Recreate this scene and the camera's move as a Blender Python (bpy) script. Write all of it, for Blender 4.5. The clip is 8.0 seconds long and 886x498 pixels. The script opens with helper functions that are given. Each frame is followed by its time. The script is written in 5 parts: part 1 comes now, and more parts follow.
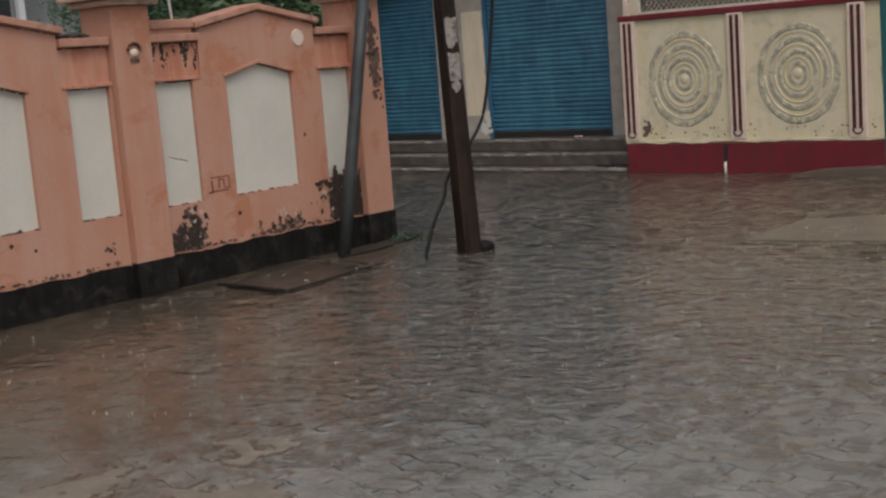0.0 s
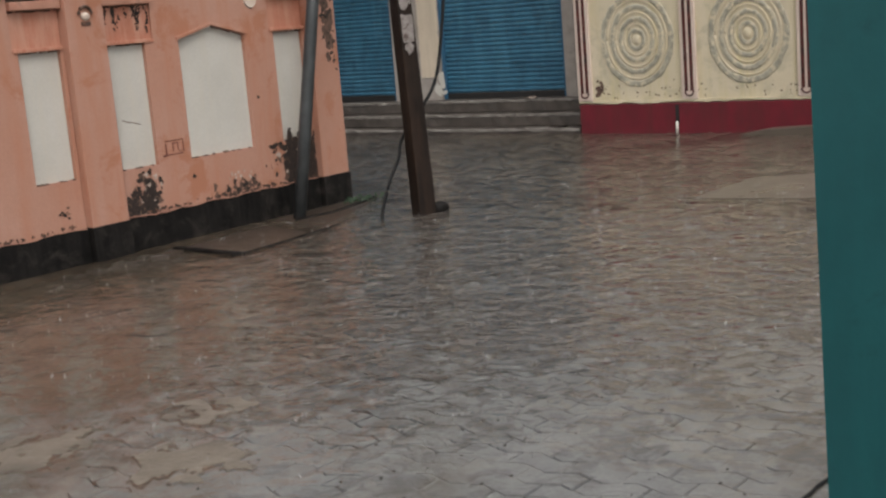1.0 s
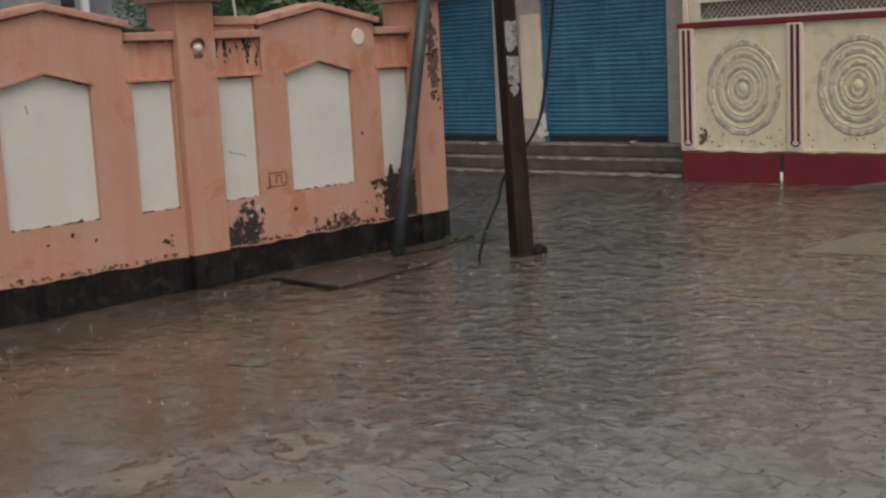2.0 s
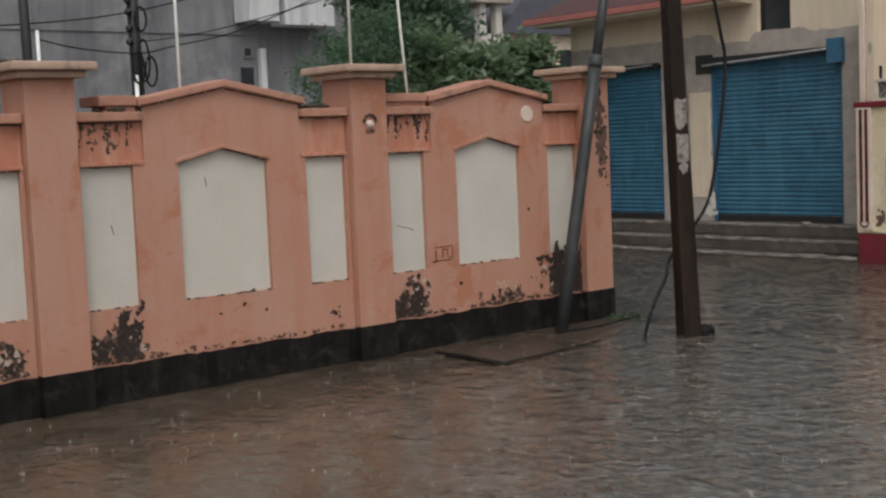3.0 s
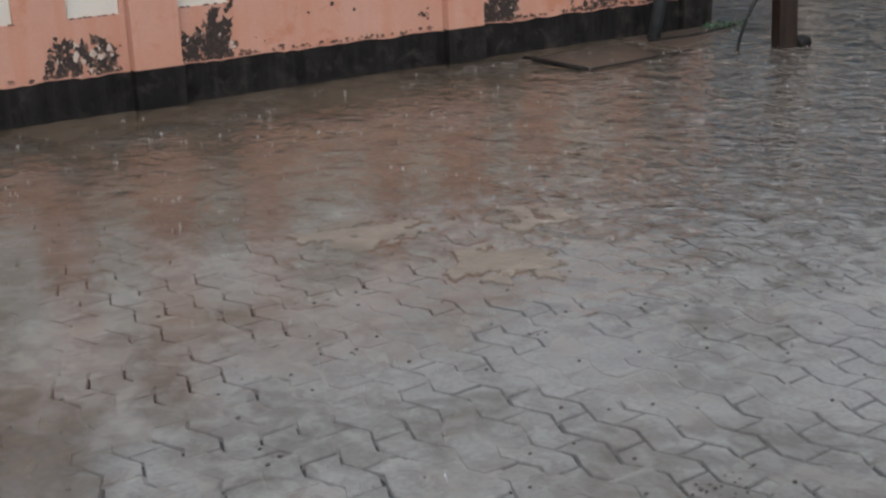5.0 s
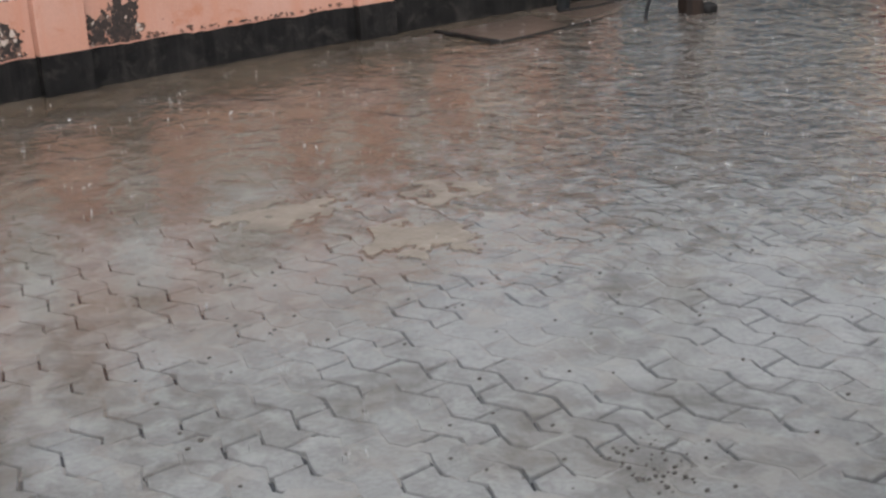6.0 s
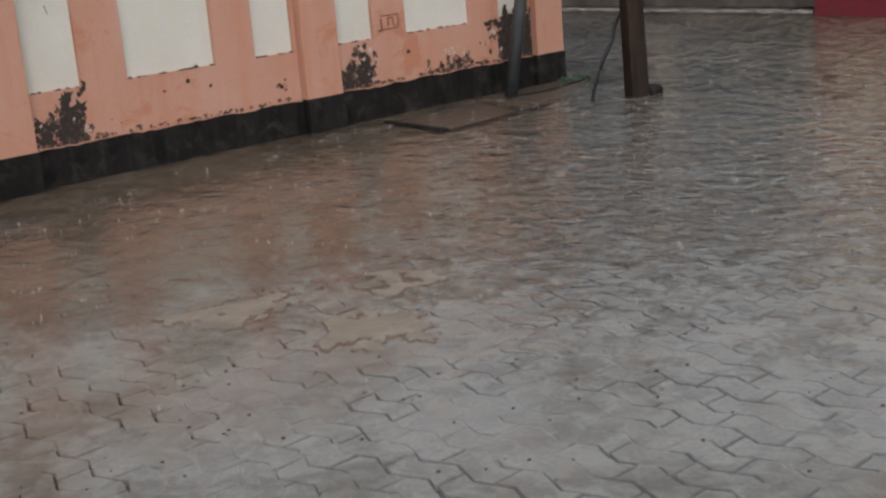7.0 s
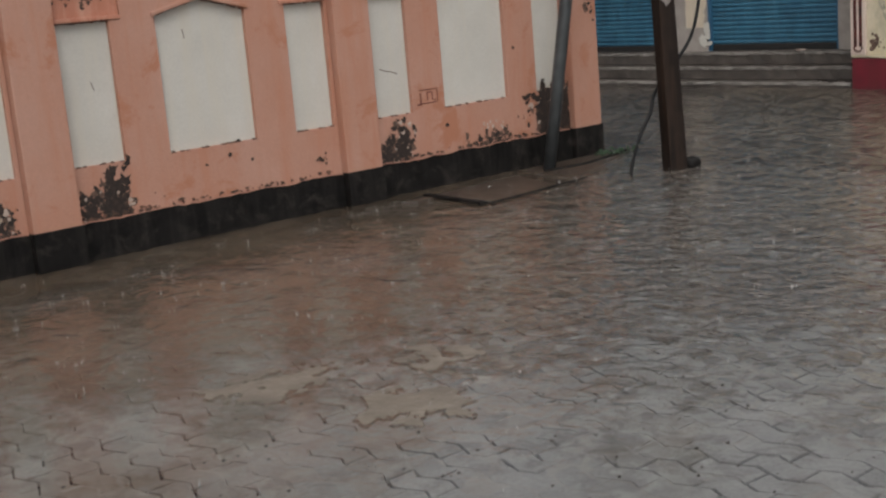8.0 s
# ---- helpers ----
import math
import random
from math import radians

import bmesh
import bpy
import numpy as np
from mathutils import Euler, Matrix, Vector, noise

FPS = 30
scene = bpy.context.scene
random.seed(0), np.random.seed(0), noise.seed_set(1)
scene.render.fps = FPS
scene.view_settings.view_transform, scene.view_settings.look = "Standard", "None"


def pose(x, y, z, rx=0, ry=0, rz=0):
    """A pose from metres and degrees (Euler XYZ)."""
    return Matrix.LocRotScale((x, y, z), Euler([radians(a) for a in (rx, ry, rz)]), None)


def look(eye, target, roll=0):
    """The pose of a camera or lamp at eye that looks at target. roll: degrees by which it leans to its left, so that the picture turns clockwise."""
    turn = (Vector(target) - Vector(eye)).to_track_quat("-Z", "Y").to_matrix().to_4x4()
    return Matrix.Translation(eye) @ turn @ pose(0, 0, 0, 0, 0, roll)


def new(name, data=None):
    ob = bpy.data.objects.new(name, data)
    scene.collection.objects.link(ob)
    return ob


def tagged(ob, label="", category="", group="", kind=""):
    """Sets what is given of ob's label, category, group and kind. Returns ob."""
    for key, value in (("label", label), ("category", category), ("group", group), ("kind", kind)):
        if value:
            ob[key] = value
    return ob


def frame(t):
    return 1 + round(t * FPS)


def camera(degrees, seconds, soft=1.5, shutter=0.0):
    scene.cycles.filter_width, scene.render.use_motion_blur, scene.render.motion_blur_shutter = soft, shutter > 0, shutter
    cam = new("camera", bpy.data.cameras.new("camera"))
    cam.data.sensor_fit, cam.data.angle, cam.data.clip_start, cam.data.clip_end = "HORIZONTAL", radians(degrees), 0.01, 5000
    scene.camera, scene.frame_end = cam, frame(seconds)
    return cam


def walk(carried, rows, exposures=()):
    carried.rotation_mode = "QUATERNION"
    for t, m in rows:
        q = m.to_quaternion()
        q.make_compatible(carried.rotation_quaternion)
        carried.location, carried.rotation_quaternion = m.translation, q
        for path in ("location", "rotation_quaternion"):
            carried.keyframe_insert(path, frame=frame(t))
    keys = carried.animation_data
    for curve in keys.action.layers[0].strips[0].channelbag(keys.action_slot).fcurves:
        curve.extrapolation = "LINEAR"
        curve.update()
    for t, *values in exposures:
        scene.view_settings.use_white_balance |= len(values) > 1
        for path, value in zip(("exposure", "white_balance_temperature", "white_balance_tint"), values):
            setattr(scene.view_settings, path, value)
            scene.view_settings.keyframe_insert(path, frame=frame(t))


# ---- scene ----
EXPOSURES = [(0, -0.25, 6500, 10), (0.5, 0.0, 6500, 10), (1, 0.06, 6500, 10), (1.2, 0.06, 6500, 10), (2.3, -0.18, 6500, 10), (3.5, -0.18, 6500, 10), (4.2, -0.2, 6500, 10), (4.5, -0.1, 6350, 10), (5, 0.27, 6050, 10), (5.2, 0.68, 5850, 9), (6.3, 0.6, 6150, 10), (6.5, 0.53, 6200, 10), (7, 0.15, 6300, 10), (7.5, 0.13, 6300, 10), (8, -0.1, 6400, 10)]
cam = camera(38.3, 8.0, soft=2.4)
PATH = [
    (0, (-10.941, -9.922, 2.063), (-9.429, -8.648, 1.761), -4.4),
    (0.5, (-10.988, -9.986, 2.067), (-9.431, -8.779, 1.721), -4.4),
    (1, (-11.017, -10.0, 2.069), (-9.473, -8.782, 1.703), -4.7),
    (1.2, (-11.013, -9.954, 2.047), (-9.477, -8.72, 1.7), -4.2),
    (2.3, (-11.019, -9.941, 2.109), (-9.603, -8.553, 1.852), -2.7),
    (2.5, (-11.058, -9.972, 2.102), (-9.678, -8.54, 1.896), -2.7),
    (3, (-11.015, -9.931, 2.09), (-9.723, -8.413, 1.922), -2.4),
    (3.5, (-10.995, -9.931, 2.07), (-9.746, -8.378, 1.901), -2.6),
    (3.8, (-11.031, -9.938, 2.066), (-9.816, -8.359, 1.887), -2.7),
    (4, (-11.017, -9.934, 2.062), (-9.824, -8.339, 1.876), -2.4),
    (4.2, (-10.983, -9.985, 2.054), (-9.819, -8.375, 1.827), -2.3),
    (4.4, (-10.935, -10.052, 2.056), (-9.803, -8.443, 1.697), -1.5),
    (4.5, (-10.927, -10.094, 2.056), (-9.8, -8.498, 1.632), -1.9),
    (5, (-10.936, -10.103, 2.042), (-9.837, -8.545, 1.437), -1.9),
    (5.2, (-10.933, -10.074, 1.99), (-9.864, -8.535, 1.292), -1.5),
    (6.3, (-10.91, -10.153, 2.059), (-9.69, -8.681, 1.47), -3.8),
    (6.5, (-10.877, -10.144, 2.049), (-9.659, -8.652, 1.507), -4.6),
    (7, (-10.876, -10.133, 2.049), (-9.61, -8.675, 1.529), -4.6),
    (7.5, (-10.899, -10.167, 2.084), (-9.646, -8.686, 1.599), -4.8),
    (8, (-10.902, -10.153, 2.093), (-9.657, -8.643, 1.682), -4.8),
]
walk(cam, [(t, look(e, g, r)) for t, e, g, r in PATH], EXPOSURES)

# ---- world and light: heavy overcast, rain ----
world = bpy.data.worlds.new("overcast_world")
scene.world = world
world.use_nodes = True
wn, wl = world.node_tree.nodes, world.node_tree.links
sky = wn.new("ShaderNodeTexSky")
sky.sky_type = 'NISHITA'
sky.sun_disc = False
sky.sun_elevation = radians(58)
sky.sun_rotation = radians(215)
sky.air_density, sky.dust_density, sky.ozone_density = 1.0, 6.0, 1.0
grey = wn.new("ShaderNodeHueSaturation")
grey.inputs["Saturation"].default_value = 0.18
wl.new(sky.outputs[0], grey.inputs["Color"])
wl.new(grey.outputs[0], wn["Background"].inputs["Color"])
wn["Background"].inputs["Strength"].default_value = 0.15

sun = new("sun", bpy.data.lights.new("sun", 'SUN'))
sun.data.energy = 0.5
sun.data.angle = radians(40)
sun.data.color = (1.0, 0.96, 0.9)
sun.matrix_world = look((-6, -10, 18), (0, 0, 0))


# ---- materials ----
def ramp_of(nt, source, stops):
    r = nt.nodes.new("ShaderNodeValToRGB")
    els = r.color_ramp.elements
    while len(els) < len(stops):
        els.new(0.5)
    for el, (p, c) in zip(els, stops):
        el.position, el.color = p, (*c, 1) if len(c) == 3 else c
    nt.links.new(source, r.inputs[0])
    return r.outputs[0]


def noise_of(nt, scale, detail=4, stretch=(1, 1, 1), rough=0.55, distort=0.0, off=0.0):
    g = nt.nodes.new("ShaderNodeNewGeometry")
    m = nt.nodes.new("ShaderNodeMapping")
    m.inputs["Scale"].default_value = stretch
    m.inputs["Location"].default_value = (off, off * 0.7, off * 1.3)
    n = nt.nodes.new("ShaderNodeTexNoise")
    n.inputs["Scale"].default_value = scale
    n.inputs["Detail"].default_value = detail
    n.inputs["Roughness"].default_value = rough
    n.inputs["Distortion"].default_value = distort
    nt.links.new(g.outputs["Position"], m.inputs["Vector"])
    nt.links.new(m.outputs[0], n.inputs["Vector"])
    return n.outputs["Fac"]


def mixed(nt, fac, a, b, mode='MIX'):
    n = nt.nodes.new("ShaderNodeMix")
    n.data_type, n.blend_type = 'RGBA', mode
    for sock, v in ((n.inputs[0], fac), (n.inputs[6], a), (n.inputs[7], b)):
        if isinstance(v, (int, float)):
            sock.default_value = v
        elif isinstance(v, tuple):
            sock.default_value = (*v, 1)
        else:
            nt.links.new(v, sock)
    return n.outputs[2]


def material(name, c1, c2, scale=6.0, rough=(0.5, 0.75), bump=0.2, bump_scale=60.0, metal=0.0, streak=None, stain=None,
             stain_at=(0.58, 0.7), stain_scale=2.5, spec=0.5, vary=0.0, grain=0.12, streak_scale=7.0):
    """A surface of two close tones, fine grain and relief; streak: colour of runs down the face; stain: colour of blotches."""
    mt = bpy.data.materials.new(name)
    mt.use_nodes = True
    nt = mt.node_tree
    p = nt.nodes["Principled BSDF"]
    col = mixed(nt, ramp_of(nt, noise_of(nt, scale, 5), [(0.35, (0, 0, 0)), (0.65, (1, 1, 1))]), c1, c2)
    fine = noise_of(nt, bump_scale, 3, off=3.1)
    col = mixed(nt, grain, col, ramp_of(nt, fine, [(0.3, (0.35, 0.35, 0.35)), (0.7, (1, 1, 1))]), 'MULTIPLY')
    if streak:
        f = ramp_of(nt, noise_of(nt, streak_scale, 5, (1, 1, 0.09), 0.65, 0.3, off=9.0), [(0.46, (0, 0, 0)), (0.74, (0.85, 0.85, 0.85))])
        col = mixed(nt, f, col, streak)
    if stain:
        f = ramp_of(nt, noise_of(nt, stain_scale, 8, (1, 1, 1), 0.68, 0.4, off=5.0), [(stain_at[0], (0, 0, 0)), (stain_at[1], (1, 1, 1))])
        col = mixed(nt, f, col, stain)
    if vary:
        oi = nt.nodes.new("ShaderNodeObjectInfo")
        gi = nt.nodes.new("ShaderNodeNewGeometry")
        add = nt.nodes.new("ShaderNodeMath")
        add.operation = 'ADD'
        nt.links.new(oi.outputs["Random"], add.inputs[0])
        nt.links.new(gi.outputs["Random Per Island"], add.inputs[1])
        fr = nt.nodes.new("ShaderNodeMath")
        fr.operation = 'FRACT'
        nt.links.new(add.outputs[0], fr.inputs[0])
        col = mixed(nt, 1.0, col, ramp_of(nt, fr.outputs[0], [(0.0, (1 - vary,) * 3), (1.0, (1, 1, 1))]), 'MULTIPLY')
    nt.links.new(col, p.inputs["Base Color"])
    rr = nt.nodes.new("ShaderNodeMapRange")
    rr.inputs["To Min"].default_value, rr.inputs["To Max"].default_value = rough
    nt.links.new(noise_of(nt, scale * 2.3, 4, off=7.0), rr.inputs["Value"])
    nt.links.new(rr.outputs[0], p.inputs["Roughness"])
    p.inputs["Metallic"].default_value = metal
    p.inputs["Specular IOR Level"].default_value = spec
    if bump:
        b = nt.nodes.new("ShaderNodeBump")
        b.inputs["Strength"].default_value = bump
        b.inputs["Distance"].default_value = 0.01
        nt.links.new(fine, b.inputs["Height"])
        nt.links.new(b.outputs[0], p.inputs["Normal"])
    return mt


ORANGE = material("salmon_paint", (0.47, 0.262, 0.196), (0.45, 0.226, 0.156), 1.4, (0.45, 0.7), 0.25, 45, streak=(0.435, 0.192, 0.117), stain=(0.4, 0.17, 0.1), stain_at=(0.545, 0.62), stain_scale=1.9)
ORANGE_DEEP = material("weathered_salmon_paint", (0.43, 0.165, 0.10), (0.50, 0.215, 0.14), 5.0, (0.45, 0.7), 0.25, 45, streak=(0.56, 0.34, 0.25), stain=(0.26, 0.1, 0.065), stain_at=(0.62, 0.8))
CAP = material("weathered_cap_paint", (0.5, 0.36, 0.275), (0.42, 0.29, 0.215), 6.0, (0.5, 0.8), 0.3, 40, stain=(0.14, 0.11, 0.09), stain_at=(0.56, 0.72), stain_scale=5)
COPING = material("coping_paint", (0.47, 0.245, 0.172), (0.4, 0.19, 0.13), 5.0, (0.5, 0.8), 0.3, 40, stain=(0.15, 0.1, 0.08), stain_at=(0.54, 0.72), stain_scale=4)
NICHE = material("off_white_paint", (0.58, 0.555, 0.5), (0.53, 0.505, 0.45), 2.0, (0.5, 0.7), 0.12, 50, streak=(0.55, 0.51, 0.43))
PLINTH = material("black_damp_plinth", (0.004, 0.0036, 0.0033), (0.011, 0.0098, 0.009), 4.0, (0.55, 0.85), 0.4, 30, spec=0.15, streak=(0.024, 0.021, 0.019), stain=(0.036, 0.031, 0.027), stain_at=(0.52, 0.7), stain_scale=4)
PEEL = material("exposed_damp_render", (0.013, 0.0085, 0.0065), (0.04, 0.023, 0.016), 25.0, (0.5, 0.8), 0.6, 60)
PEEL_GREY = material("exposed_grey_render", (0.16, 0.095, 0.068), (0.075, 0.045, 0.034), 18.0, (0.6, 0.85), 0.5, 50)
CHIP = material("pale_lime_chip", (0.55, 0.45, 0.38), (0.4, 0.3, 0.24), 20.0, (0.6, 0.8), 0.3, 60)
GRIME_SHADOW = material("brown_mould_and_shadow", (0.11, 0.06, 0.042), (0.05, 0.03, 0.022), 14.0, (0.6, 0.85), 0.3, 60, stain=(0.2, 0.1, 0.068), stain_at=(0.5, 0.62), stain_scale=9)
MOSS = material("dark_moss_litter", (0.03, 0.03, 0.02), (0.07, 0.055, 0.04), 30.0, (0.7, 0.9), 0.8, 80)
BLUE = material("blue_painted_steel", (0.036, 0.138, 0.218), (0.026, 0.1, 0.165), 2.5, (0.35, 0.55), 0.08, 40, streak=(0.055, 0.17, 0.245), stain=(0.017, 0.07, 0.115), stain_at=(0.5, 0.72))
BLUE_TRIM = material("blue_trim_paint", (0.035, 0.125, 0.22), (0.03, 0.1, 0.17), 4.0, (0.35, 0.55), 0.08, 40)
CEMENT = material("grey_cement_render", (0.38, 0.335, 0.295), (0.30, 0.262, 0.23), 4.0, (0.6, 0.85), 0.35, 35, stain=(0.19, 0.165, 0.145), stain_at=(0.58, 0.76))
STEP = material("wet_step_concrete", (0.11, 0.09, 0.075), (0.065, 0.054, 0.046), 4.0, (0.25, 0.6), 0.3, 35, stain=(0.045, 0.037, 0.032), stain_at=(0.52, 0.7), stain_scale=1.6)
STEP_EDGE = material("pale_step_nosing", (0.25, 0.225, 0.2), (0.15, 0.132, 0.115), 6.0, (0.3, 0.6), 0.3, 35)
CREAM = material("cream_wall_paint", (0.66, 0.56, 0.43), (0.6, 0.5, 0.38), 1.5, (0.55, 0.75), 0.15, 40, streak=(0.5, 0.42, 0.31))
YELLOW = material("cream_yellow_paint", (0.66, 0.575, 0.42), (0.62, 0.535, 0.38), 1.6, (0.5, 0.7), 0.15, 40, streak=(0.56, 0.48, 0.27), stain=(0.46, 0.41, 0.285), stain_at=(0.5, 0.7), stain_scale=3.2)
RING_DARK = material("algae_stained_relief", (0.44, 0.405, 0.315), (0.27, 0.255, 0.2), 11.0, (0.6, 0.8), 0.4, 60, stain=(0.62, 0.54, 0.38), stain_at=(0.5, 0.62), stain_scale=9)
RED = material("dark_red_paint", (0.17, 0.009, 0.02), (0.125, 0.008, 0.016), 4.0, (0.35, 0.55), 0.15, 40, streak=(0.09, 0.015, 0.015), stain=(0.075, 0.02, 0.018), stain_at=(0.6, 0.8))
RED_STRIPE = material("brick_red_stripe_paint", (0.11, 0.018, 0.013), (0.035, 0.011, 0.009), 8.0, (0.4, 0.6), 0.1, 40)
PINKISH = material("pale_pink_paint", (0.68, 0.56, 0.47), (0.62, 0.49, 0.41), 5.0, (0.5, 0.7), 0.1, 40)
LATTICE = material("white_lattice_paint", (0.64, 0.58, 0.48), (0.52, 0.47, 0.39), 12.0, (0.5, 0.7), 0.15, 60)
LATTICE_SHADE = material("shaded_lattice_back", (0.14, 0.125, 0.1), (0.1, 0.09, 0.075), 12.0, (0.6, 0.8), 0.15, 60)
BLACK_IRON = material("black_iron", (0.012, 0.011, 0.011), (0.022, 0.02, 0.018), 15.0, (0.4, 0.6), 0.15, 60)
POLE = material("dark_wet_timber", (0.02, 0.0135, 0.0105), (0.012, 0.0085, 0.007), 6.0, (0.5, 0.8), 0.4, 30, spec=0.15, streak=(0.045, 0.027, 0.018))
PAPER = material("torn_paper", (0.30, 0.27, 0.25), (0.2, 0.17, 0.155), 14.0, (0.6, 0.8), 0.2, 50, stain=(0.09, 0.06, 0.05), stain_at=(0.52, 0.62), stain_scale=14)
PIPE = material("galvanised_grey_paint", (0.05, 0.054, 0.055), (0.032, 0.035, 0.036), 8.0, (0.35, 0.6), 0.1, 50, spec=0.4, streak=(0.03, 0.032, 0.033))
CABLE = material("black_cable_sheath", (0.01, 0.01, 0.011), (0.016, 0.016, 0.016), 10.0, (0.5, 0.7), 0.0, spec=0.2)
TEAL = material("teal_painted_sheet", (0.012, 0.105, 0.115), (0.009, 0.085, 0.095), 2.0, (0.4, 0.6), 0.12, 25, streak=(0.013, 0.12, 0.13), stain=(0.007, 0.06, 0.068), stain_at=(0.6, 0.8), stain_scale=5)
GREY_BLD = material("raw_grey_plaster", (0.235, 0.238, 0.247), (0.165, 0.168, 0.178), 0.6, (0.7, 0.9), 0.2, 12, streak=(0.085, 0.088, 0.095), stain=(0.3, 0.3, 0.305), stain_at=(0.54, 0.75), stain_scale=0.5, streak_scale=1.5)
WHITE_BLD = material("white_distemper", (0.66, 0.67, 0.67), (0.58, 0.59, 0.6), 1.0, (0.6, 0.8), 0.1, 20, streak=(0.36, 0.37, 0.385), streak_scale=2.5)
DARK_GLASS = material("dark_glass", (0.02, 0.022, 0.026), (0.035, 0.037, 0.04), 2.0, (0.08, 0.2), 0.0)
BROWN_SHUT = material("brown_shutter", (0.12, 0.075, 0.06), (0.09, 0.058, 0.047), 3.0, (0.5, 0.7), 0.1, 30)
ROOF = material("red_oxide_roof", (0.085, 0.03, 0.03), (0.06, 0.022, 0.023), 4.0, (0.5, 0.75), 0.2, 30, stain=(0.045, 0.022, 0.023))
FASCIA = material("faded_red_fascia", (0.42, 0.15, 0.12), (0.34, 0.12, 0.1), 5.0, (0.5, 0.7), 0.15, 40)
SLATE = material("slate_roof", (0.1, 0.105, 0.13), (0.08, 0.083, 0.1), 3.0, (0.5, 0.7), 0.1, 30)
ROD = material("white_plastic_rod", (0.8, 0.82, 0.78), (0.72, 0.74, 0.7), 10.0, (0.4, 0.6), 0.0)
BARK = material("tree_bark", (0.09, 0.065, 0.045), (0.06, 0.045, 0.03), 10.0, (0.7, 0.9), 0.6, 30)
LEAF = material("green_leaf", (0.085, 0.145, 0.088), (0.125, 0.195, 0.125), 2.0, (0.35, 0.55), 0.0, 40, vary=0.35)
LEAF_DEEP = material("deep_green_leaf", (0.085, 0.14, 0.09), (0.125, 0.19, 0.12), 2.0, (0.4, 0.6), 0.0, 40, vary=0.35)
PAVER = material("wet_concrete_paver", (0.47, 0.46, 0.435), (0.385, 0.375, 0.352), 5.0, (0.35, 0.55), 0.5, 45, stain=(0.28, 0.245, 0.205), stain_at=(0.5, 0.7), stain_scale=1.6, vary=0.12, spec=0.25, grain=0.35)
SILT = material("tan_silt", (0.225, 0.19, 0.15), (0.155, 0.129, 0.1), 7.0, (0.3, 0.55), 0.5, 40, stain=(0.12, 0.099, 0.079), stain_at=(0.45, 0.65), stain_scale=3)
GROUND = material("muddy_ground", (0.04, 0.031, 0.025), (0.06, 0.047, 0.037), 1.2, (0.3, 0.6), 0.3, 30)
STENCIL = material("faded_dark_stencil", (0.15, 0.05, 0.035), (0.24, 0.085, 0.055), 20.0, (0.5, 0.7), 0.1, 50)
LIP = material("dented_pale_metal", (0.36, 0.36, 0.37), (0.24, 0.24, 0.25), 9.0, (0.4, 0.6), 0.2, 30, metal=0.2, stain=(0.1, 0.09, 0.085), stain_at=(0.56, 0.7), stain_scale=4)
BROAD_LEAF = material("broad_pale_green_leaf", (0.27, 0.345, 0.22), (0.12, 0.18, 0.095), 3.5, (0.3, 0.5), 0.0, 40, vary=0.72)
JOINT = material("silty_joint_sand", (0.41, 0.39, 0.36), (0.32, 0.29, 0.255), 2.6, (0.35, 0.55), 0.5, 60)
JOINT_SHADE = material("black_joint_shade", (0.012, 0.011, 0.01), (0.022, 0.02, 0.018), 20.0, (0.6, 0.8), 0.4, 80, spec=0.1)
GRIT = material("dark_wet_grit", (0.07, 0.062, 0.055), (0.11, 0.097, 0.085), 30.0, (0.3, 0.5), 0.4, 80)
DROP = material("rain_splash_water", (0.6, 0.59, 0.57), (0.45, 0.44, 0.43), 30.0, (0.1, 0.2), 0.0)
ROAD_SLAB = material("mud_washed_concrete", (0.14, 0.115, 0.09), (0.11, 0.088, 0.068), 0.9, (0.2, 0.4), 0.15, 40, stain=(0.09, 0.073, 0.058), stain_at=(0.55, 0.75), stain_scale=1.1)
CONC_SLAB = material("mud_stained_slab", (0.066, 0.05, 0.037), (0.048, 0.036, 0.028), 4.0, (0.2, 0.45), 0.3, 40)


def along(nt, way, lo, hi):
    """0 to 1 along a direction of the plan."""
    g = nt.nodes.new("ShaderNodeNewGeometry")
    dot = nt.nodes.new("ShaderNodeVectorMath")
    dot.operation = 'DOT_PRODUCT'
    dot.inputs[1].default_value = (*way, 0.0)
    nt.links.new(g.outputs["Position"], dot.inputs[0])
    m = nt.nodes.new("ShaderNodeMapRange")
    m.interpolation_type = 'SMOOTHSTEP'
    m.inputs["From Min"].default_value, m.inputs["From Max"].default_value = lo, hi
    nt.links.new(dot.outputs["Value"], m.inputs["Value"])
    return m.outputs[0]


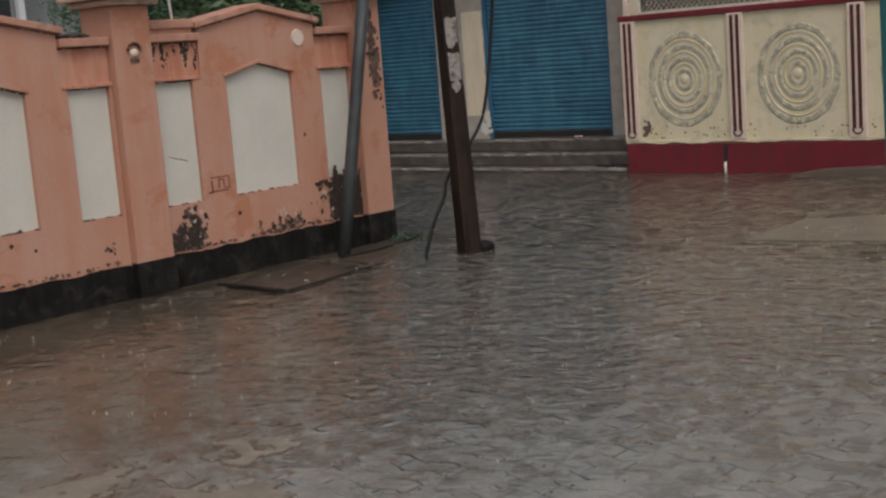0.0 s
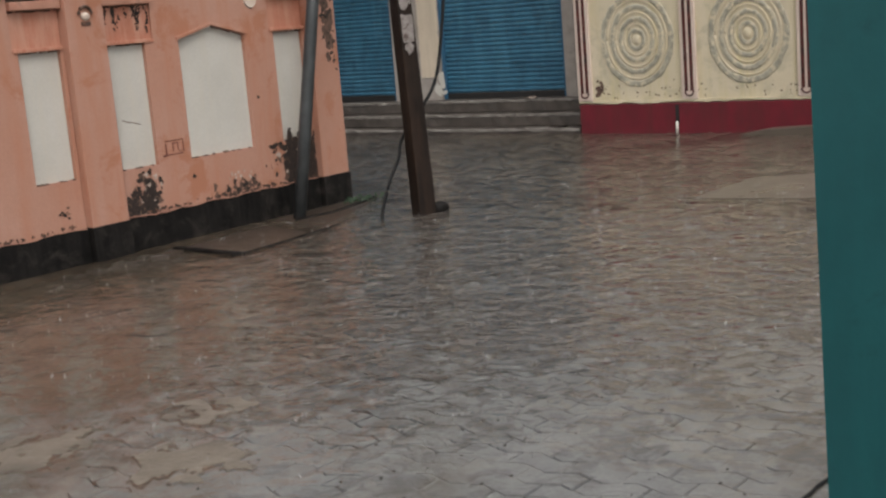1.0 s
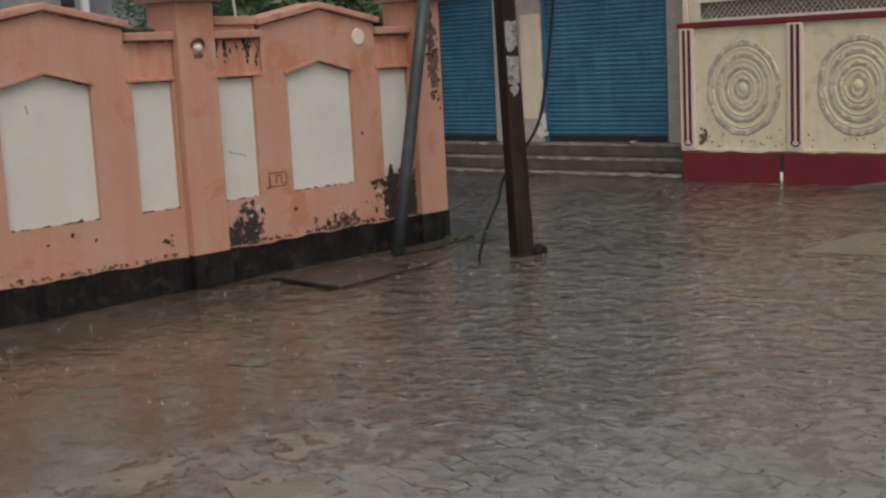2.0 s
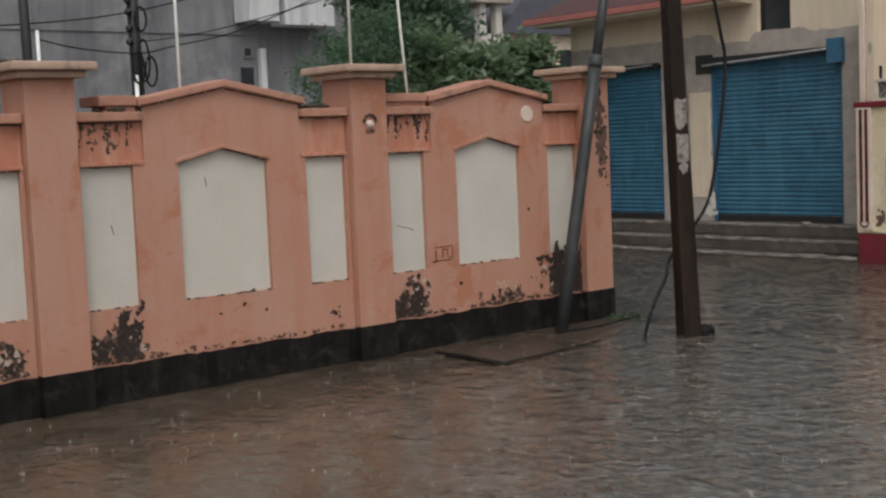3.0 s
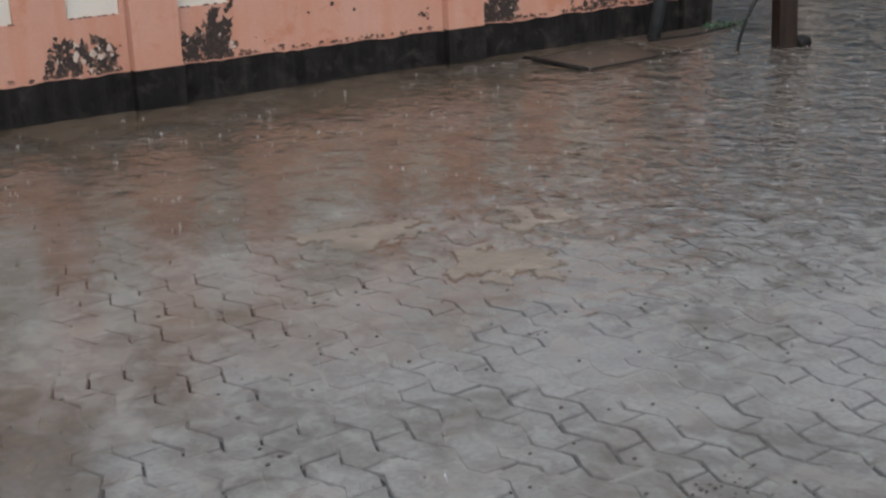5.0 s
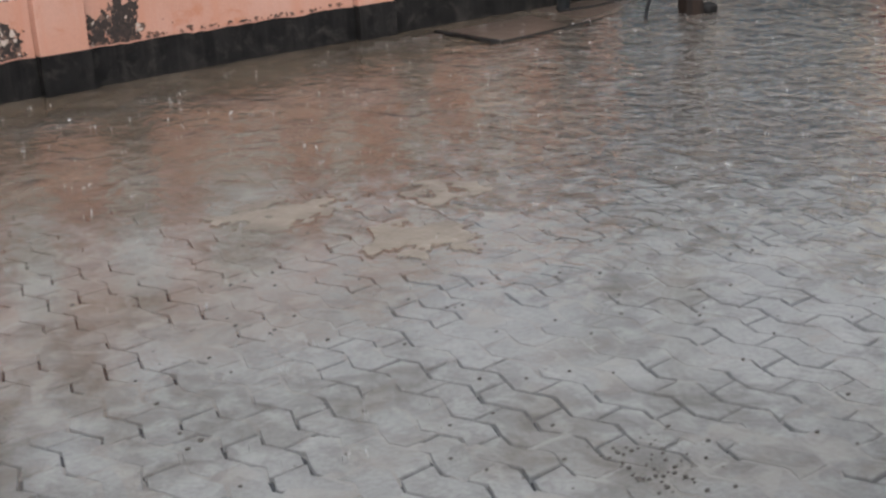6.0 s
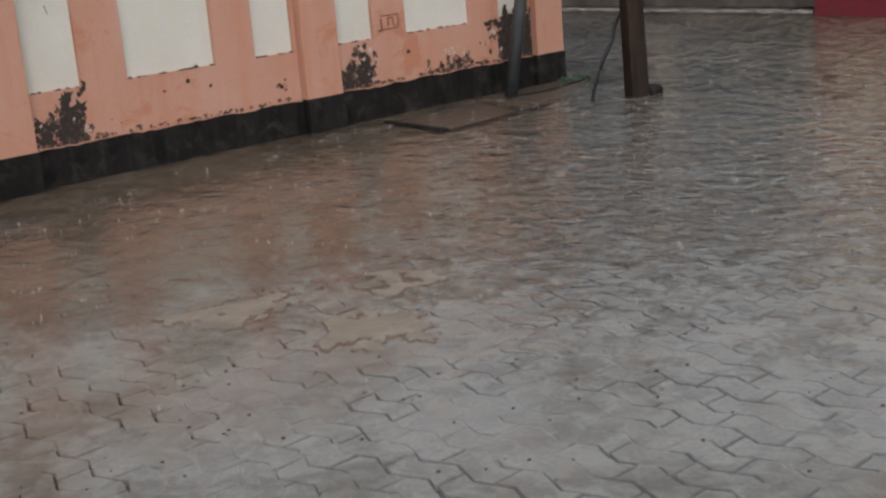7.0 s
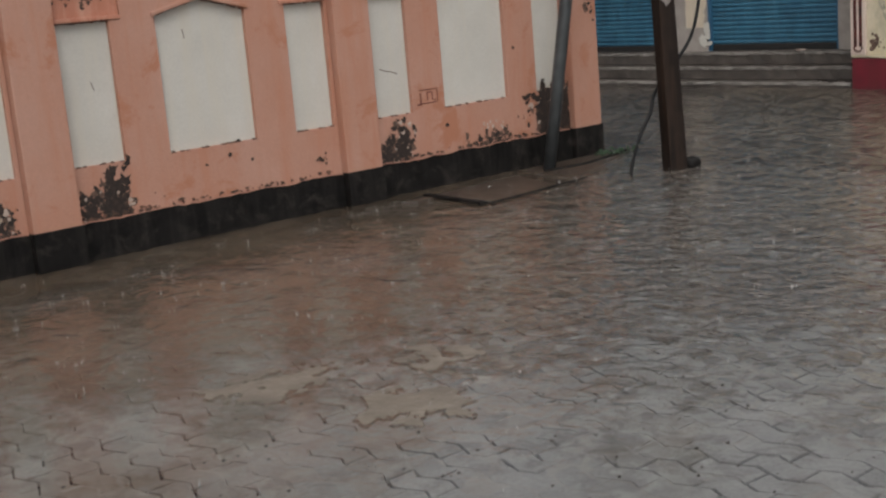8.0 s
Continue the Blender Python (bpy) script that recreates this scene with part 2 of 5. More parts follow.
def ripples(nt, distance):
    """Bump of wind chop and small rain ripples, higher where the water is deeper, away from the crown of the paving."""
    h = nt.nodes.new("ShaderNodeMath")
    h.operation = 'MULTIPLY_ADD'
    h.inputs[1].default_value = 0.22
    nt.links.new(noise_of(nt, 17.0, 2, (1, 0.8, 1), off=6.0, distort=0.6), h.inputs[0])
    nt.links.new(noise_of(nt, 5.0, 1.5, (1, 0.8, 1), off=8.0, distort=0.7), h.inputs[2])
    open_side = nt.nodes.new("ShaderNodeMapRange")
    open_side.inputs["To Min"].default_value, open_side.inputs["To Max"].default_value = 0.5, 1.0
    nt.links.new(along(nt, (0.66, -0.75), -1.6, 0.3), open_side.inputs["Value"])
    far_side = nt.nodes.new("ShaderNodeMapRange")
    far_side.inputs["To Min"].default_value, far_side.inputs["To Max"].default_value = 0.12, 1.0
    nt.links.new(along(nt, (0.75, 0.66), -10.2, -7.4), far_side.inputs["Value"])
    deeper = nt.nodes.new("ShaderNodeMath")
    deeper.operation = 'MULTIPLY'
    nt.links.new(open_side.outputs[0], deeper.inputs[0])
    nt.links.new(far_side.outputs[0], deeper.inputs[1])
    b = nt.nodes.new("ShaderNodeBump")
    b.inputs["Distance"].default_value = distance
    nt.links.new(deeper.outputs[0], b.inputs["Strength"])
    nt.links.new(h.outputs[0], b.inputs["Height"])
    return b.outputs[0]


def water_material():
    """A clear gloss over silt-laden water that is thin on the crown of the paving."""
    mt = bpy.data.materials.new("muddy_rain_water")
    mt.use_nodes = True
    nt = mt.node_tree
    nt.nodes.remove(nt.nodes["Principled BSDF"])
    # mud tones by side also carry the wall's and shop's reflections as colour
    wall_reflect_mud = mixed(nt, ramp_of(nt, noise_of(nt, 0.55, 5, off=2.0), [(0.35, (0, 0, 0)), (0.65, (1, 1, 1))]), (0.078, 0.058, 0.04), (0.112, 0.086, 0.061))
    shop_reflect_mud = mixed(nt, noise_of(nt, 0.8, 5, off=3.0), (0.092, 0.079, 0.068), (0.158, 0.135, 0.114))
    col = mixed(nt, along(nt, (0.66, -0.75), -1.0, 0.6), wall_reflect_mud, shop_reflect_mud)
    # tan towards the yard: reflection of its cream wall painted into the mud
    yard_reflection = nt.nodes.new("ShaderNodeMath")
    yard_reflection.operation = 'MULTIPLY'
    nt.links.new(along(nt, (0.66, -0.75), 1.0, 2.4), yard_reflection.inputs[0])
    nt.links.new(along(nt, (0.75, 0.66), -7.5, -4.5), yard_reflection.inputs[1])
    col = mixed(nt, yard_reflection.outputs[0], col, (0.165, 0.135, 0.102))
    col = mixed(nt, ramp_of(nt, noise_of(nt, 2.2, 6, off=4.0, distort=0.6), [(0.52, (0, 0, 0)), (0.72, (0.5, 0.5, 0.5))]), col, (0.19, 0.158, 0.125))
    mud = nt.nodes.new("ShaderNodeBsdfDiffuse")
    nt.links.new(col, mud.inputs["Color"])
    deep = nt.nodes.new("ShaderNodeMath")
    deep.operation = 'MAXIMUM'
    away = nt.nodes.new("ShaderNodeMath")
    away.operation = 'MAXIMUM'
    nt.links.new(along(nt, (0.24, 1.0), -7.2, -4.2), away.inputs[0])
    nt.links.new(along(nt, (0.75, 0.66), -9.4, -6.6), away.inputs[1])
    nt.links.new(away.outputs[0], deep.inputs[0])
    side = nt.nodes.new("ShaderNodeMath")
    side.operation = 'MAXIMUM'
    nt.links.new(along(nt, (0.41, -1.0), 5.0, 6.3), side.inputs[0])
    nt.links.new(along(nt, (-1.0, 0.1), 8.75, 9.3), side.inputs[1])
    nt.links.new(side.outputs[0], deep.inputs[1])
    murk = nt.nodes.new("ShaderNodeMath")
    murk.operation = 'MULTIPLY_ADD'
    murk.use_clamp = True
    murk.inputs[1].default_value = 0.78
    nt.links.new(deep.outputs[0], murk.inputs[0])
    m = nt.nodes.new("ShaderNodeMapRange")
    for k, v in (("From Min", 0.36), ("From Max", 0.66), ("To Min", -0.2), ("To Max", 0.34)):
        m.inputs[k].default_value = v
    nt.links.new(noise_of(nt, 1.3, 7, off=1.0, distort=0.5), m.inputs["Value"])
    torn = nt.nodes.new("ShaderNodeMapRange")
    for k, v in (("From Min", 0.4), ("From Max", 0.58), ("To Min", -0.85), ("To Max", 0.2)):
        torn.inputs[k].default_value = v
    nt.links.new(noise_of(nt, 7.5, 3, (1, 0.9, 1), off=12.0, distort=0.8), torn.inputs["Value"])
    where = nt.nodes.new("ShaderNodeMapRange")
    where.inputs["To Min"].default_value, where.inputs["To Max"].default_value = 0.22, 1.0
    beyond = nt.nodes.new("ShaderNodeMath")
    beyond.operation = 'MULTIPLY'
    nt.links.new(along(nt, (0.66, -0.75), -1.8, 0.4), beyond.inputs[0])
    nt.links.new(along(nt, (0.75, 0.66), -10.0, -7.8), beyond.inputs[1])
    nt.links.new(beyond.outputs[0], where.inputs["Value"])
    patchy = nt.nodes.new("ShaderNodeMath")
    patchy.operation = 'MULTIPLY_ADD'
    nt.links.new(torn.outputs[0], patchy.inputs[0])
    nt.links.new(where.outputs[0], patchy.inputs[1])
    nt.links.new(m.outputs[0], patchy.inputs[2])
    nt.links.new(patchy.outputs[0], murk.inputs[2])
    clear = nt.nodes.new("ShaderNodeBsdfTransparent")
    body = nt.nodes.new("ShaderNodeMixShader")
    nt.links.new(murk.outputs[0], body.inputs[0])
    nt.links.new(clear.outputs[0], body.inputs[1])
    nt.links.new(mud.outputs[0], body.inputs[2])
    bump = ripples(nt, 0.04)
    gloss = nt.nodes.new("ShaderNodeBsdfGlossy")
    thin = nt.nodes.new("ShaderNodeMapRange")
    thin.inputs["To Min"].default_value, thin.inputs["To Max"].default_value = 0.16, 0.04
    clear_of_wall = nt.nodes.new("ShaderNodeMath")
    clear_of_wall.operation = 'MULTIPLY'
    nt.links.new(along(nt, (0.75, 0.66), -10.6, -8.0), clear_of_wall.inputs[0])
    nt.links.new(along(nt, (0.66, -0.75), -2.6, 0.4), clear_of_wall.inputs[1])
    still = nt.nodes.new("ShaderNodeMath")
    still.operation = 'MAXIMUM'
    nt.links.new(clear_of_wall.outputs[0], still.inputs[0])
    nt.links.new(along(nt, (0.0, 1.0), -3.2, -0.6), still.inputs[1])
    nt.links.new(still.outputs[0], thin.inputs["Value"])
    nt.links.new(thin.outputs[0], gloss.inputs["Roughness"])
    nt.links.new(bump, gloss.inputs["Normal"])
    fres = nt.nodes.new("ShaderNodeFresnel")
    fres.inputs["IOR"].default_value = 1.7
    nt.links.new(bump, fres.inputs["Normal"])
    top = nt.nodes.new("ShaderNodeMixShader")
    nt.links.new(fres.outputs[0], top.inputs[0])
    nt.links.new(body.outputs[0], top.inputs[1])
    nt.links.new(gloss.outputs[0], top.inputs[2])
    nt.links.new(top.outputs[0], nt.nodes["Material Output"].inputs["Surface"])
    return mt


WATER = water_material()


def see_through(mt, tint):
    """Lets daylight pass through leaves."""
    nt = mt.node_tree
    t = nt.nodes.new("ShaderNodeBsdfTranslucent")
    t.inputs["Color"].default_value = (*tint, 1)
    m = nt.nodes.new("ShaderNodeMixShader")
    m.inputs[0].default_value = 0.5
    nt.links.new(nt.nodes["Principled BSDF"].outputs[0], m.inputs[1])
    nt.links.new(t.outputs[0], m.inputs[2])
    nt.links.new(m.outputs[0], nt.nodes["Material Output"].inputs["Surface"])


see_through(BROAD_LEAF, (0.18, 0.29, 0.14))
see_through(LEAF, (0.13, 0.235, 0.12))
see_through(LEAF_DEEP, (0.1, 0.19, 0.1))


# ---- mesh helpers ----
def add_box(bm, x0, x1, y0, y1, z0, z1):
    v = [bm.verts.new((x, y, z)) for x in (x0, x1) for y in (y0, y1) for z in (z0, z1)]
    for f in ((0, 1, 3, 2), (4, 6, 7, 5), (0, 4, 5, 1), (2, 3, 7, 6), (0, 2, 6, 4), (1, 5, 7, 3)):
        bm.faces.new([v[i] for i in f])


def add_prism(bm, outline, a, b, axis):
    """Extrudes a flat outline from a to b: along y for outlines in x, z; along x for outlines in y, z; along z for x, y."""
    put = {'y': lambda p, c: (p[0], c, p[1]), 'x': lambda p, c: (c, p[0], p[1]), 'z': lambda p, c: (p[0], p[1], c)}[axis]
    lo = [bm.verts.new(put(p, a)) for p in outline]
    hi = [bm.verts.new(put(p, b)) for p in outline]
    n = len(outline)
    bm.faces.new(lo)
    bm.faces.new(hi[::-1])
    for i in range(n):
        bm.faces.new((lo[i], hi[i], hi[(i + 1) % n], lo[(i + 1) % n]))


def add_tube(bm, points, radius, sides=8):
    """A round bar through points; radius may be one number or one for each point."""
    pts = [Vector(p) for p in points]
    rings = []
    for i, p in enumerate(pts):
        d = (pts[min(i + 1, len(pts) - 1)] - pts[max(i - 1, 0)]).normalized()
        s = d.orthogonal().normalized() if abs(d.z) > 0.9 else d.cross(Vector((0, 0, 1))).normalized()
        u = d.cross(s)
        r = radius[i] if isinstance(radius, (list, tuple)) else radius
        rings.append([bm.verts.new(p + r * (math.cos(t) * s + math.sin(t) * u)) for t in (2 * math.pi * k / sides for k in range(sides))])
    for a, b in zip(rings, rings[1:]):
        for k in range(sides):
            bm.faces.new((a[k], a[(k + 1) % sides], b[(k + 1) % sides], b[k]))
    bm.faces.new(rings[0])
    bm.faces.new(rings[-1][::-1])


def smooth_path(points, steps=8):
    """Points along a soft curve through the given ones."""
    p = [Vector(q) for q in points]
    out = []
    for i in range(len(p) - 1):
        p0, p1, p2, p3 = p[max(i - 1, 0)], p[i], p[i + 1], p[min(i + 2, len(p) - 1)]
        for k in range(steps):
            t = k / steps
            out.append(0.5 * (2 * p1 + (p2 - p0) * t + (2 * p0 - 5 * p1 + 4 * p2 - p3) * t * t + (3 * p1 - p0 - 3 * p2 + p3) * t ** 3))
    return out + [p[-1]]


def soften(bm, width):
    bmesh.ops.recalc_face_normals(bm, faces=bm.faces)
    edges = [e for e in bm.edges if len(e.link_faces) == 2 and e.calc_face_angle(0) > 0.5]
    bmesh.ops.bevel(bm, geom=edges, offset=width, segments=2, affect='EDGES', profile=0.6, clamp_overlap=True)


def mesh_of(name, bm, mat, bevel=0.0, smooth=False):
    if bevel:
        soften(bm, bevel)
    else:
        bmesh.ops.recalc_face_normals(bm, faces=bm.faces)
    me = bpy.data.meshes.new(name)
    bm.to_mesh(me)
    bm.free()
    me.materials.append(mat)
    if smooth:
        me.polygons.foreach_set("use_smooth", [True] * len(me.polygons))
    return me


def part(name, bm, mat, parent, label="", bevel=0.0, smooth=False):
    ob = new(name, mesh_of(name, bm, mat, bevel, smooth))
    ob.parent = parent
    if label:
        ob["label"] = label
    return ob


def thing(name, label, category, group="", kind=""):
    return tagged(new(name), label, category, group, kind)


def single(name, bm, mat, label, category, group="", kind="", bevel=0.0, smooth=False):
    return tagged(new(name, mesh_of(name, bm, mat, bevel, smooth)), label, category, group, kind)


def box_part(name, dims, mat, parent, label="", bevel=0.006):
    bm = bmesh.new()
    add_box(bm, *dims)
    return part(name, bm, mat, parent, label, bevel)


rng = random.Random(7)


def blob(cx, cz, r, stretch=1.0, points=11):
    """A ragged closed outline round (cx, cz)."""
    ph = rng.uniform(0, 6)
    return [(cx + r * stretch * rng.uniform(0.55, 1.15) * math.cos(ph + 2 * math.pi * k / points),
             cz + r * rng.uniform(0.5, 1.2) * math.sin(ph + 2 * math.pi * k / points)) for k in range(points)]


# ---- ground, road and water ----
bm = bmesh.new()
add_box(bm, -400, 400, -300, 500, -1.2, -0.075)
single("ground", bm, GROUND, "wet muddy ground under the flood water", "ground", kind="structure")

bm = bmesh.new()
add_prism(bm, [(0.45, -0.9), (0.42, -3.3), (0.72, -5.5), (0.9, -12), (12, -12), (12, 12), (0.45, 12)], -0.07, -0.012, 'z')
single("road", bm, CONC_SLAB, "mud-stained concrete road slab under shallow water", "road", kind="structure", bevel=0.01)

bm = bmesh.new()
add_prism(bm, [(0.6, -3.3), (0.65, -4.6), (0.83, -5.5), (0.98, -12.4), (5.84, -12.4), (5.84, -2.6), (3.6, -2.2), (1.6, -2.7)], -0.011, 0.005, 'z')
for v in bm.verts:
    if v.co.z > 0:
        v.co.z -= 0.012 * max(0.0, min(1.0, (v.co.y + 4.6) / 2.0))
single("road_edge", bm, ROAD_SLAB, "smooth mud-washed concrete slab at water level", "road", kind="structure")

bm = bmesh.new()
bm.faces.new([bm.verts.new((x, y, 0.0)) for x, y in ((-40, -40), (60, -40), (60, 26), (-40, 26))])
bmesh.ops.triangulate(bm, faces=bm.faces[:])
single("water", bm, WATER, "brown rain water standing in a thin sheet", "water", kind="structure")


# ---- salmon boundary wall along x, its face at y = 0, its end pier at x = 0 ----
boundary_wall = thing("boundary_wall", "salmon-painted masonry boundary wall with white niches and peeling base", "wall")
PITCH = 3.2
BODY_BACK = 0.28
LABELS = {"cap": "weathered stepped cap slab"}


def gable_line(u0, u1, z0, z1):
    return [(u0, z0), ((u0 + u1) / 2, z1), (u1, z0)]


def grime_shadow(line, thick, y0, y1):
    """A thin ragged dark line under a wall edge: black mould, and shadow painted as colour."""
    top, low = [], []
    for (u0, z0), (u1, z1) in zip(line, line[1:]):
        n = max(4, int(abs(u1 - u0) / 0.03))
        for i in range(n + 1):
            u, z = u0 + (u1 - u0) * i / n, z0 + (z1 - z0) * i / n
            top.append((u, z))
            low.append((u, z - thick * rng.choice((0.4, 0.5, 0.6, 0.75, 0.9))))
    bm = bmesh.new()
    for i in range(len(top) - 1):
        if top[i + 1][0] - top[i][0] > 0.002 and rng.random() < 0.9:
            add_prism(bm, [top[i], top[i + 1], low[i + 1], low[i]], y0, y1, 'y')
    part("grime_shadow_line", bm, GRIME_SHADOW, boundary_wall, "dark mould and painted shadow along the edge")


def bay(o, left_ledge):
    """One bay of wall between two piers; o shifts it along the wall."""
    a, b = o - 6.53, o - 3.72
    g0, g1 = o - 5.86, o - 4.26
    n1, n2, n3 = (o - 6.45, o - 5.97), (o - 5.542, o - 4.635), (o - 4.205, o - 3.755)
    bm = bmesh.new()
    add_prism(bm, [(a, 0.3), (b, 0.3), (b, 2.37), (g1, 2.37), (g1, 2.50), ((g0 + g1) / 2, 2.655), (g0, 2.50), (g0, 2.37), (a, 2.37)], 0.06, BODY_BACK, 'y')
    part("wall_core", bm, ORANGE, boundary_wall)
    bm = bmesh.new()
    add_box(bm, a, b, 0, 0.058, 0.3, 0.8)
    for u0, u1 in ((a, n1[0]), (n1[1], n2[0]), (n2[1], n3[0]), (n3[1], b)):
        add_box(bm, u0, u1, 0, 0.058, 0.8, 2.0)
    mid = (n2[0] + n2[1]) / 2
    add_prism(bm, [(n2[0], 2.0), (mid, 2.12), (n2[1], 2.0), (g1, 2.0), (g1, 2.50), ((g0 + g1) / 2, 2.655), (g0, 2.50), (g0, 2.0)], 0, 0.058, 'y')
    part("wall_face", bm, ORANGE, boundary_wall)
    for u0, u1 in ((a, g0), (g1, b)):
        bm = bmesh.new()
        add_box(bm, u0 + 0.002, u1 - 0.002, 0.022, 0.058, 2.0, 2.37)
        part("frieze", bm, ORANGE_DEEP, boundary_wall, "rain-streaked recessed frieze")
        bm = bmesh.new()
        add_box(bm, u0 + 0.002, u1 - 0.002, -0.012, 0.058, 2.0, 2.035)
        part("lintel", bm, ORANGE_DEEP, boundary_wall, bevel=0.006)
    for (u0, u1), peak in ((n1, 0), (n2, 0.12), (n3, 0)):
        bm = bmesh.new()
        out = [(u0, 0.8), (u1, 0.8), (u1, 2.0)] + ([((u0 + u1) / 2, 2.0 + peak)] if peak else []) + [(u0, 2.0)]
        add_prism(bm, out, 0.045, 0.06, 'y')
        part("niche_panel", bm, NICHE, boundary_wall, "off-white painted recessed panel")
        bm = bmesh.new()
        k = u0 + 0.02
        while k < u1 - 0.02:
            w = rng.uniform(0.01, 0.06)
            add_prism(bm, [(k, 0.797), (k + w, 0.796), (k + w * rng.uniform(0.5, 0.9), 0.803 + rng.uniform(0, 0.012)), (k + w * 0.2, 0.802 + rng.uniform(0, 0.008))], -0.003, 0.03, 'y')
            k += w + rng.choice((0.0, 0.01, 0.05, 0.12))
        part("sill_dirt", bm, PEEL_GREY, boundary_wall, "dirt along the niche sill")
    # hood over the middle niche
    bm = bmesh.new()
    add_prism(bm, [(n2[0] - 0.03, 1.995), (mid, 2.115), (n2[1] + 0.03, 1.995), (n2[1] + 0.03, 2.03), (mid, 2.15), (n2[0] - 0.03, 2.03)], -0.018, 0.0, 'y')
    part("niche_hood", bm, ORANGE, boundary_wall, bevel=0.005)
    grime_shadow([(g0 - 0.03, 2.487), ((g0 + g1) / 2, 2.648), (g1 + 0.03, 2.487)], 0.016, -0.004, 0.0)
    for u0, u1, z in ((a, g0, 2.369), (g1, b, 2.369)):
        grime_shadow([(u0 + 0.01, z), (u1 - 0.01, z)], 0.022, 0.018, 0.022)
    # shadow under the niche tops, painted as dark lines
    for u0, u1 in (n1, n3):
        grime_shadow([(u0 - 0.02, 1.998), (u1 + 0.02, 1.998)], 0.018, 0.041, 0.0448)
    grime_shadow([(n2[0], 1.998), (mid, 2.118), (n2[1], 1.998)], 0.018, 0.041, 0.0448)
    # copings
    bm = bmesh.new()
    m = (g0 + g1) / 2
    add_prism(bm, [(g0 - 0.05, 2.49), (m, 2.655), (g1 + 0.05, 2.49), (g1 + 0.05, 2.555), (m, 2.72), (g0 - 0.05, 2.555)], -0.05, BODY_BACK + 0.05, 'y')
    part("gable_coping", bm, COPING, boundary_wall, "pitched coping", bevel=0.012)
    for u0, u1 in ((a, g0 - 0.003), (g1 + 0.003, b)):
        bm = bmesh.new()
        add_box(bm, u0, u1, -0.045, BODY_BACK + 0.04, 2.372, 2.45)
        part("side_coping", bm, COPING, boundary_wall, bevel=0.012)
    bm = bmesh.new()
    add_box(bm, (a if left_ledge else g0 - 0.4), g0 - 0.054, -0.03, BODY_BACK + 0.06, 2.50, 2.585)
    add_box(bm, (a if left_ledge else g0 - 0.32), g0 - 0.054, 0.0, BODY_BACK, 2.45, 2.50)
    part("ledge", bm, COPING, boundary_wall, "broken upper ledge", bevel=0.01)


def pier(c):
    bm = bmesh.new()
    add_box(bm, c - 0.215, c + 0.215, -0.09, 0.38, 0.31, 2.725)
    shaft = part("pier", bm, ORANGE, boundary_wall, bevel=0.012)
    for name, grow, z0, z1, mt in (("cap_moulding", 0.075, 2.725, 2.783, CAP), ("cap", 0.145, 2.785, 2.853, CAP)):
        bm = bmesh.new()
        add_box(bm, c - 0.215 - grow, c + 0.215 + grow, -0.09 - grow, 0.38 + grow, z0, z1)
        part(name, bm, mt, shaft, LABELS.get(name, ""), bevel=0.018)
    bm = bmesh.new()
    add_box(bm, c - 0.225, c + 0.225, -0.105, 0.39, -0.1, 0.335)
    part("pier_base", bm, PLINTH, shaft, "black damp-stained base", bevel=0.01)


for k in range(3):
    bay(-PITCH * k + PITCH, k == 0)
for k in range(4):
    pier(-0.3 - PITCH * k)
# black plinth with an uneven top line
for k in range(3):
    a, b = 3.2 - PITCH * k - 6.53 + 0.005, 3.2 - PITCH * k - 3.72 - 0.005
    n = 40
    tops = [(a + (b - a) * i / n, 0.325 + 0.02 * noise.noise((i * 0.21 + k * 9, 0, 0)) + rng.uniform(-0.007, 0.007)) for i in range(n + 1)]
    bm = bmesh.new()
    add_prism(bm, [(a, -0.1), (b, -0.1)] + tops[::-1], -0.028, -0.0005, 'y')
    part("plinth", bm, PLINTH, boundary_wall, "black damp-stained plinth")
    bm = bmesh.new()
    add_prism(bm, [(u, z - 0.006) for u, z in tops] + [(u, z + rng.uniform(0.006, 0.018)) for u, z in tops[::-1]], -0.012, -0.0008, 'y')
    part("plinth_edge", bm, COPING, boundary_wall, "crumbling paint line over the plinth")


def peeled(cx, cz, w, h, count, mat, label, r=(0.02, 0.075), y=-0.0035):
    """A cluster of ragged patches where paint has come off."""
    bm = bmesh.new()
    for _ in range(count):
        x, z = cx + w * rng.gauss(0, 0.42), cz + h * rng.gauss(0, 0.42)
        add_prism(bm, blob(x, max(z, 0.36), rng.uniform(*r) * rng.choice((0.5, 0.8, 1.0)), rng.uniform(0.6, 1.2)), y - rng.uniform(0, 0.001), y + 0.003, 'y')
    part("peeled_patch", bm, mat, boundary_wall, label)


DARK_PEEL = "dark damp render where paint peeled"


def shard(cx, cz, r, stretch):
    """A jagged flake outline."""
    ph = rng.uniform(0, 6)
    return [(cx + r * stretch * q * math.cos(ph + 0.7854 * k), cz + r * q * math.sin(ph + 0.7854 * k)) for k, q in enumerate(rng.choice((0.35, 0.6, 0.9, 1.1, 1.45)) for _ in range(8))]


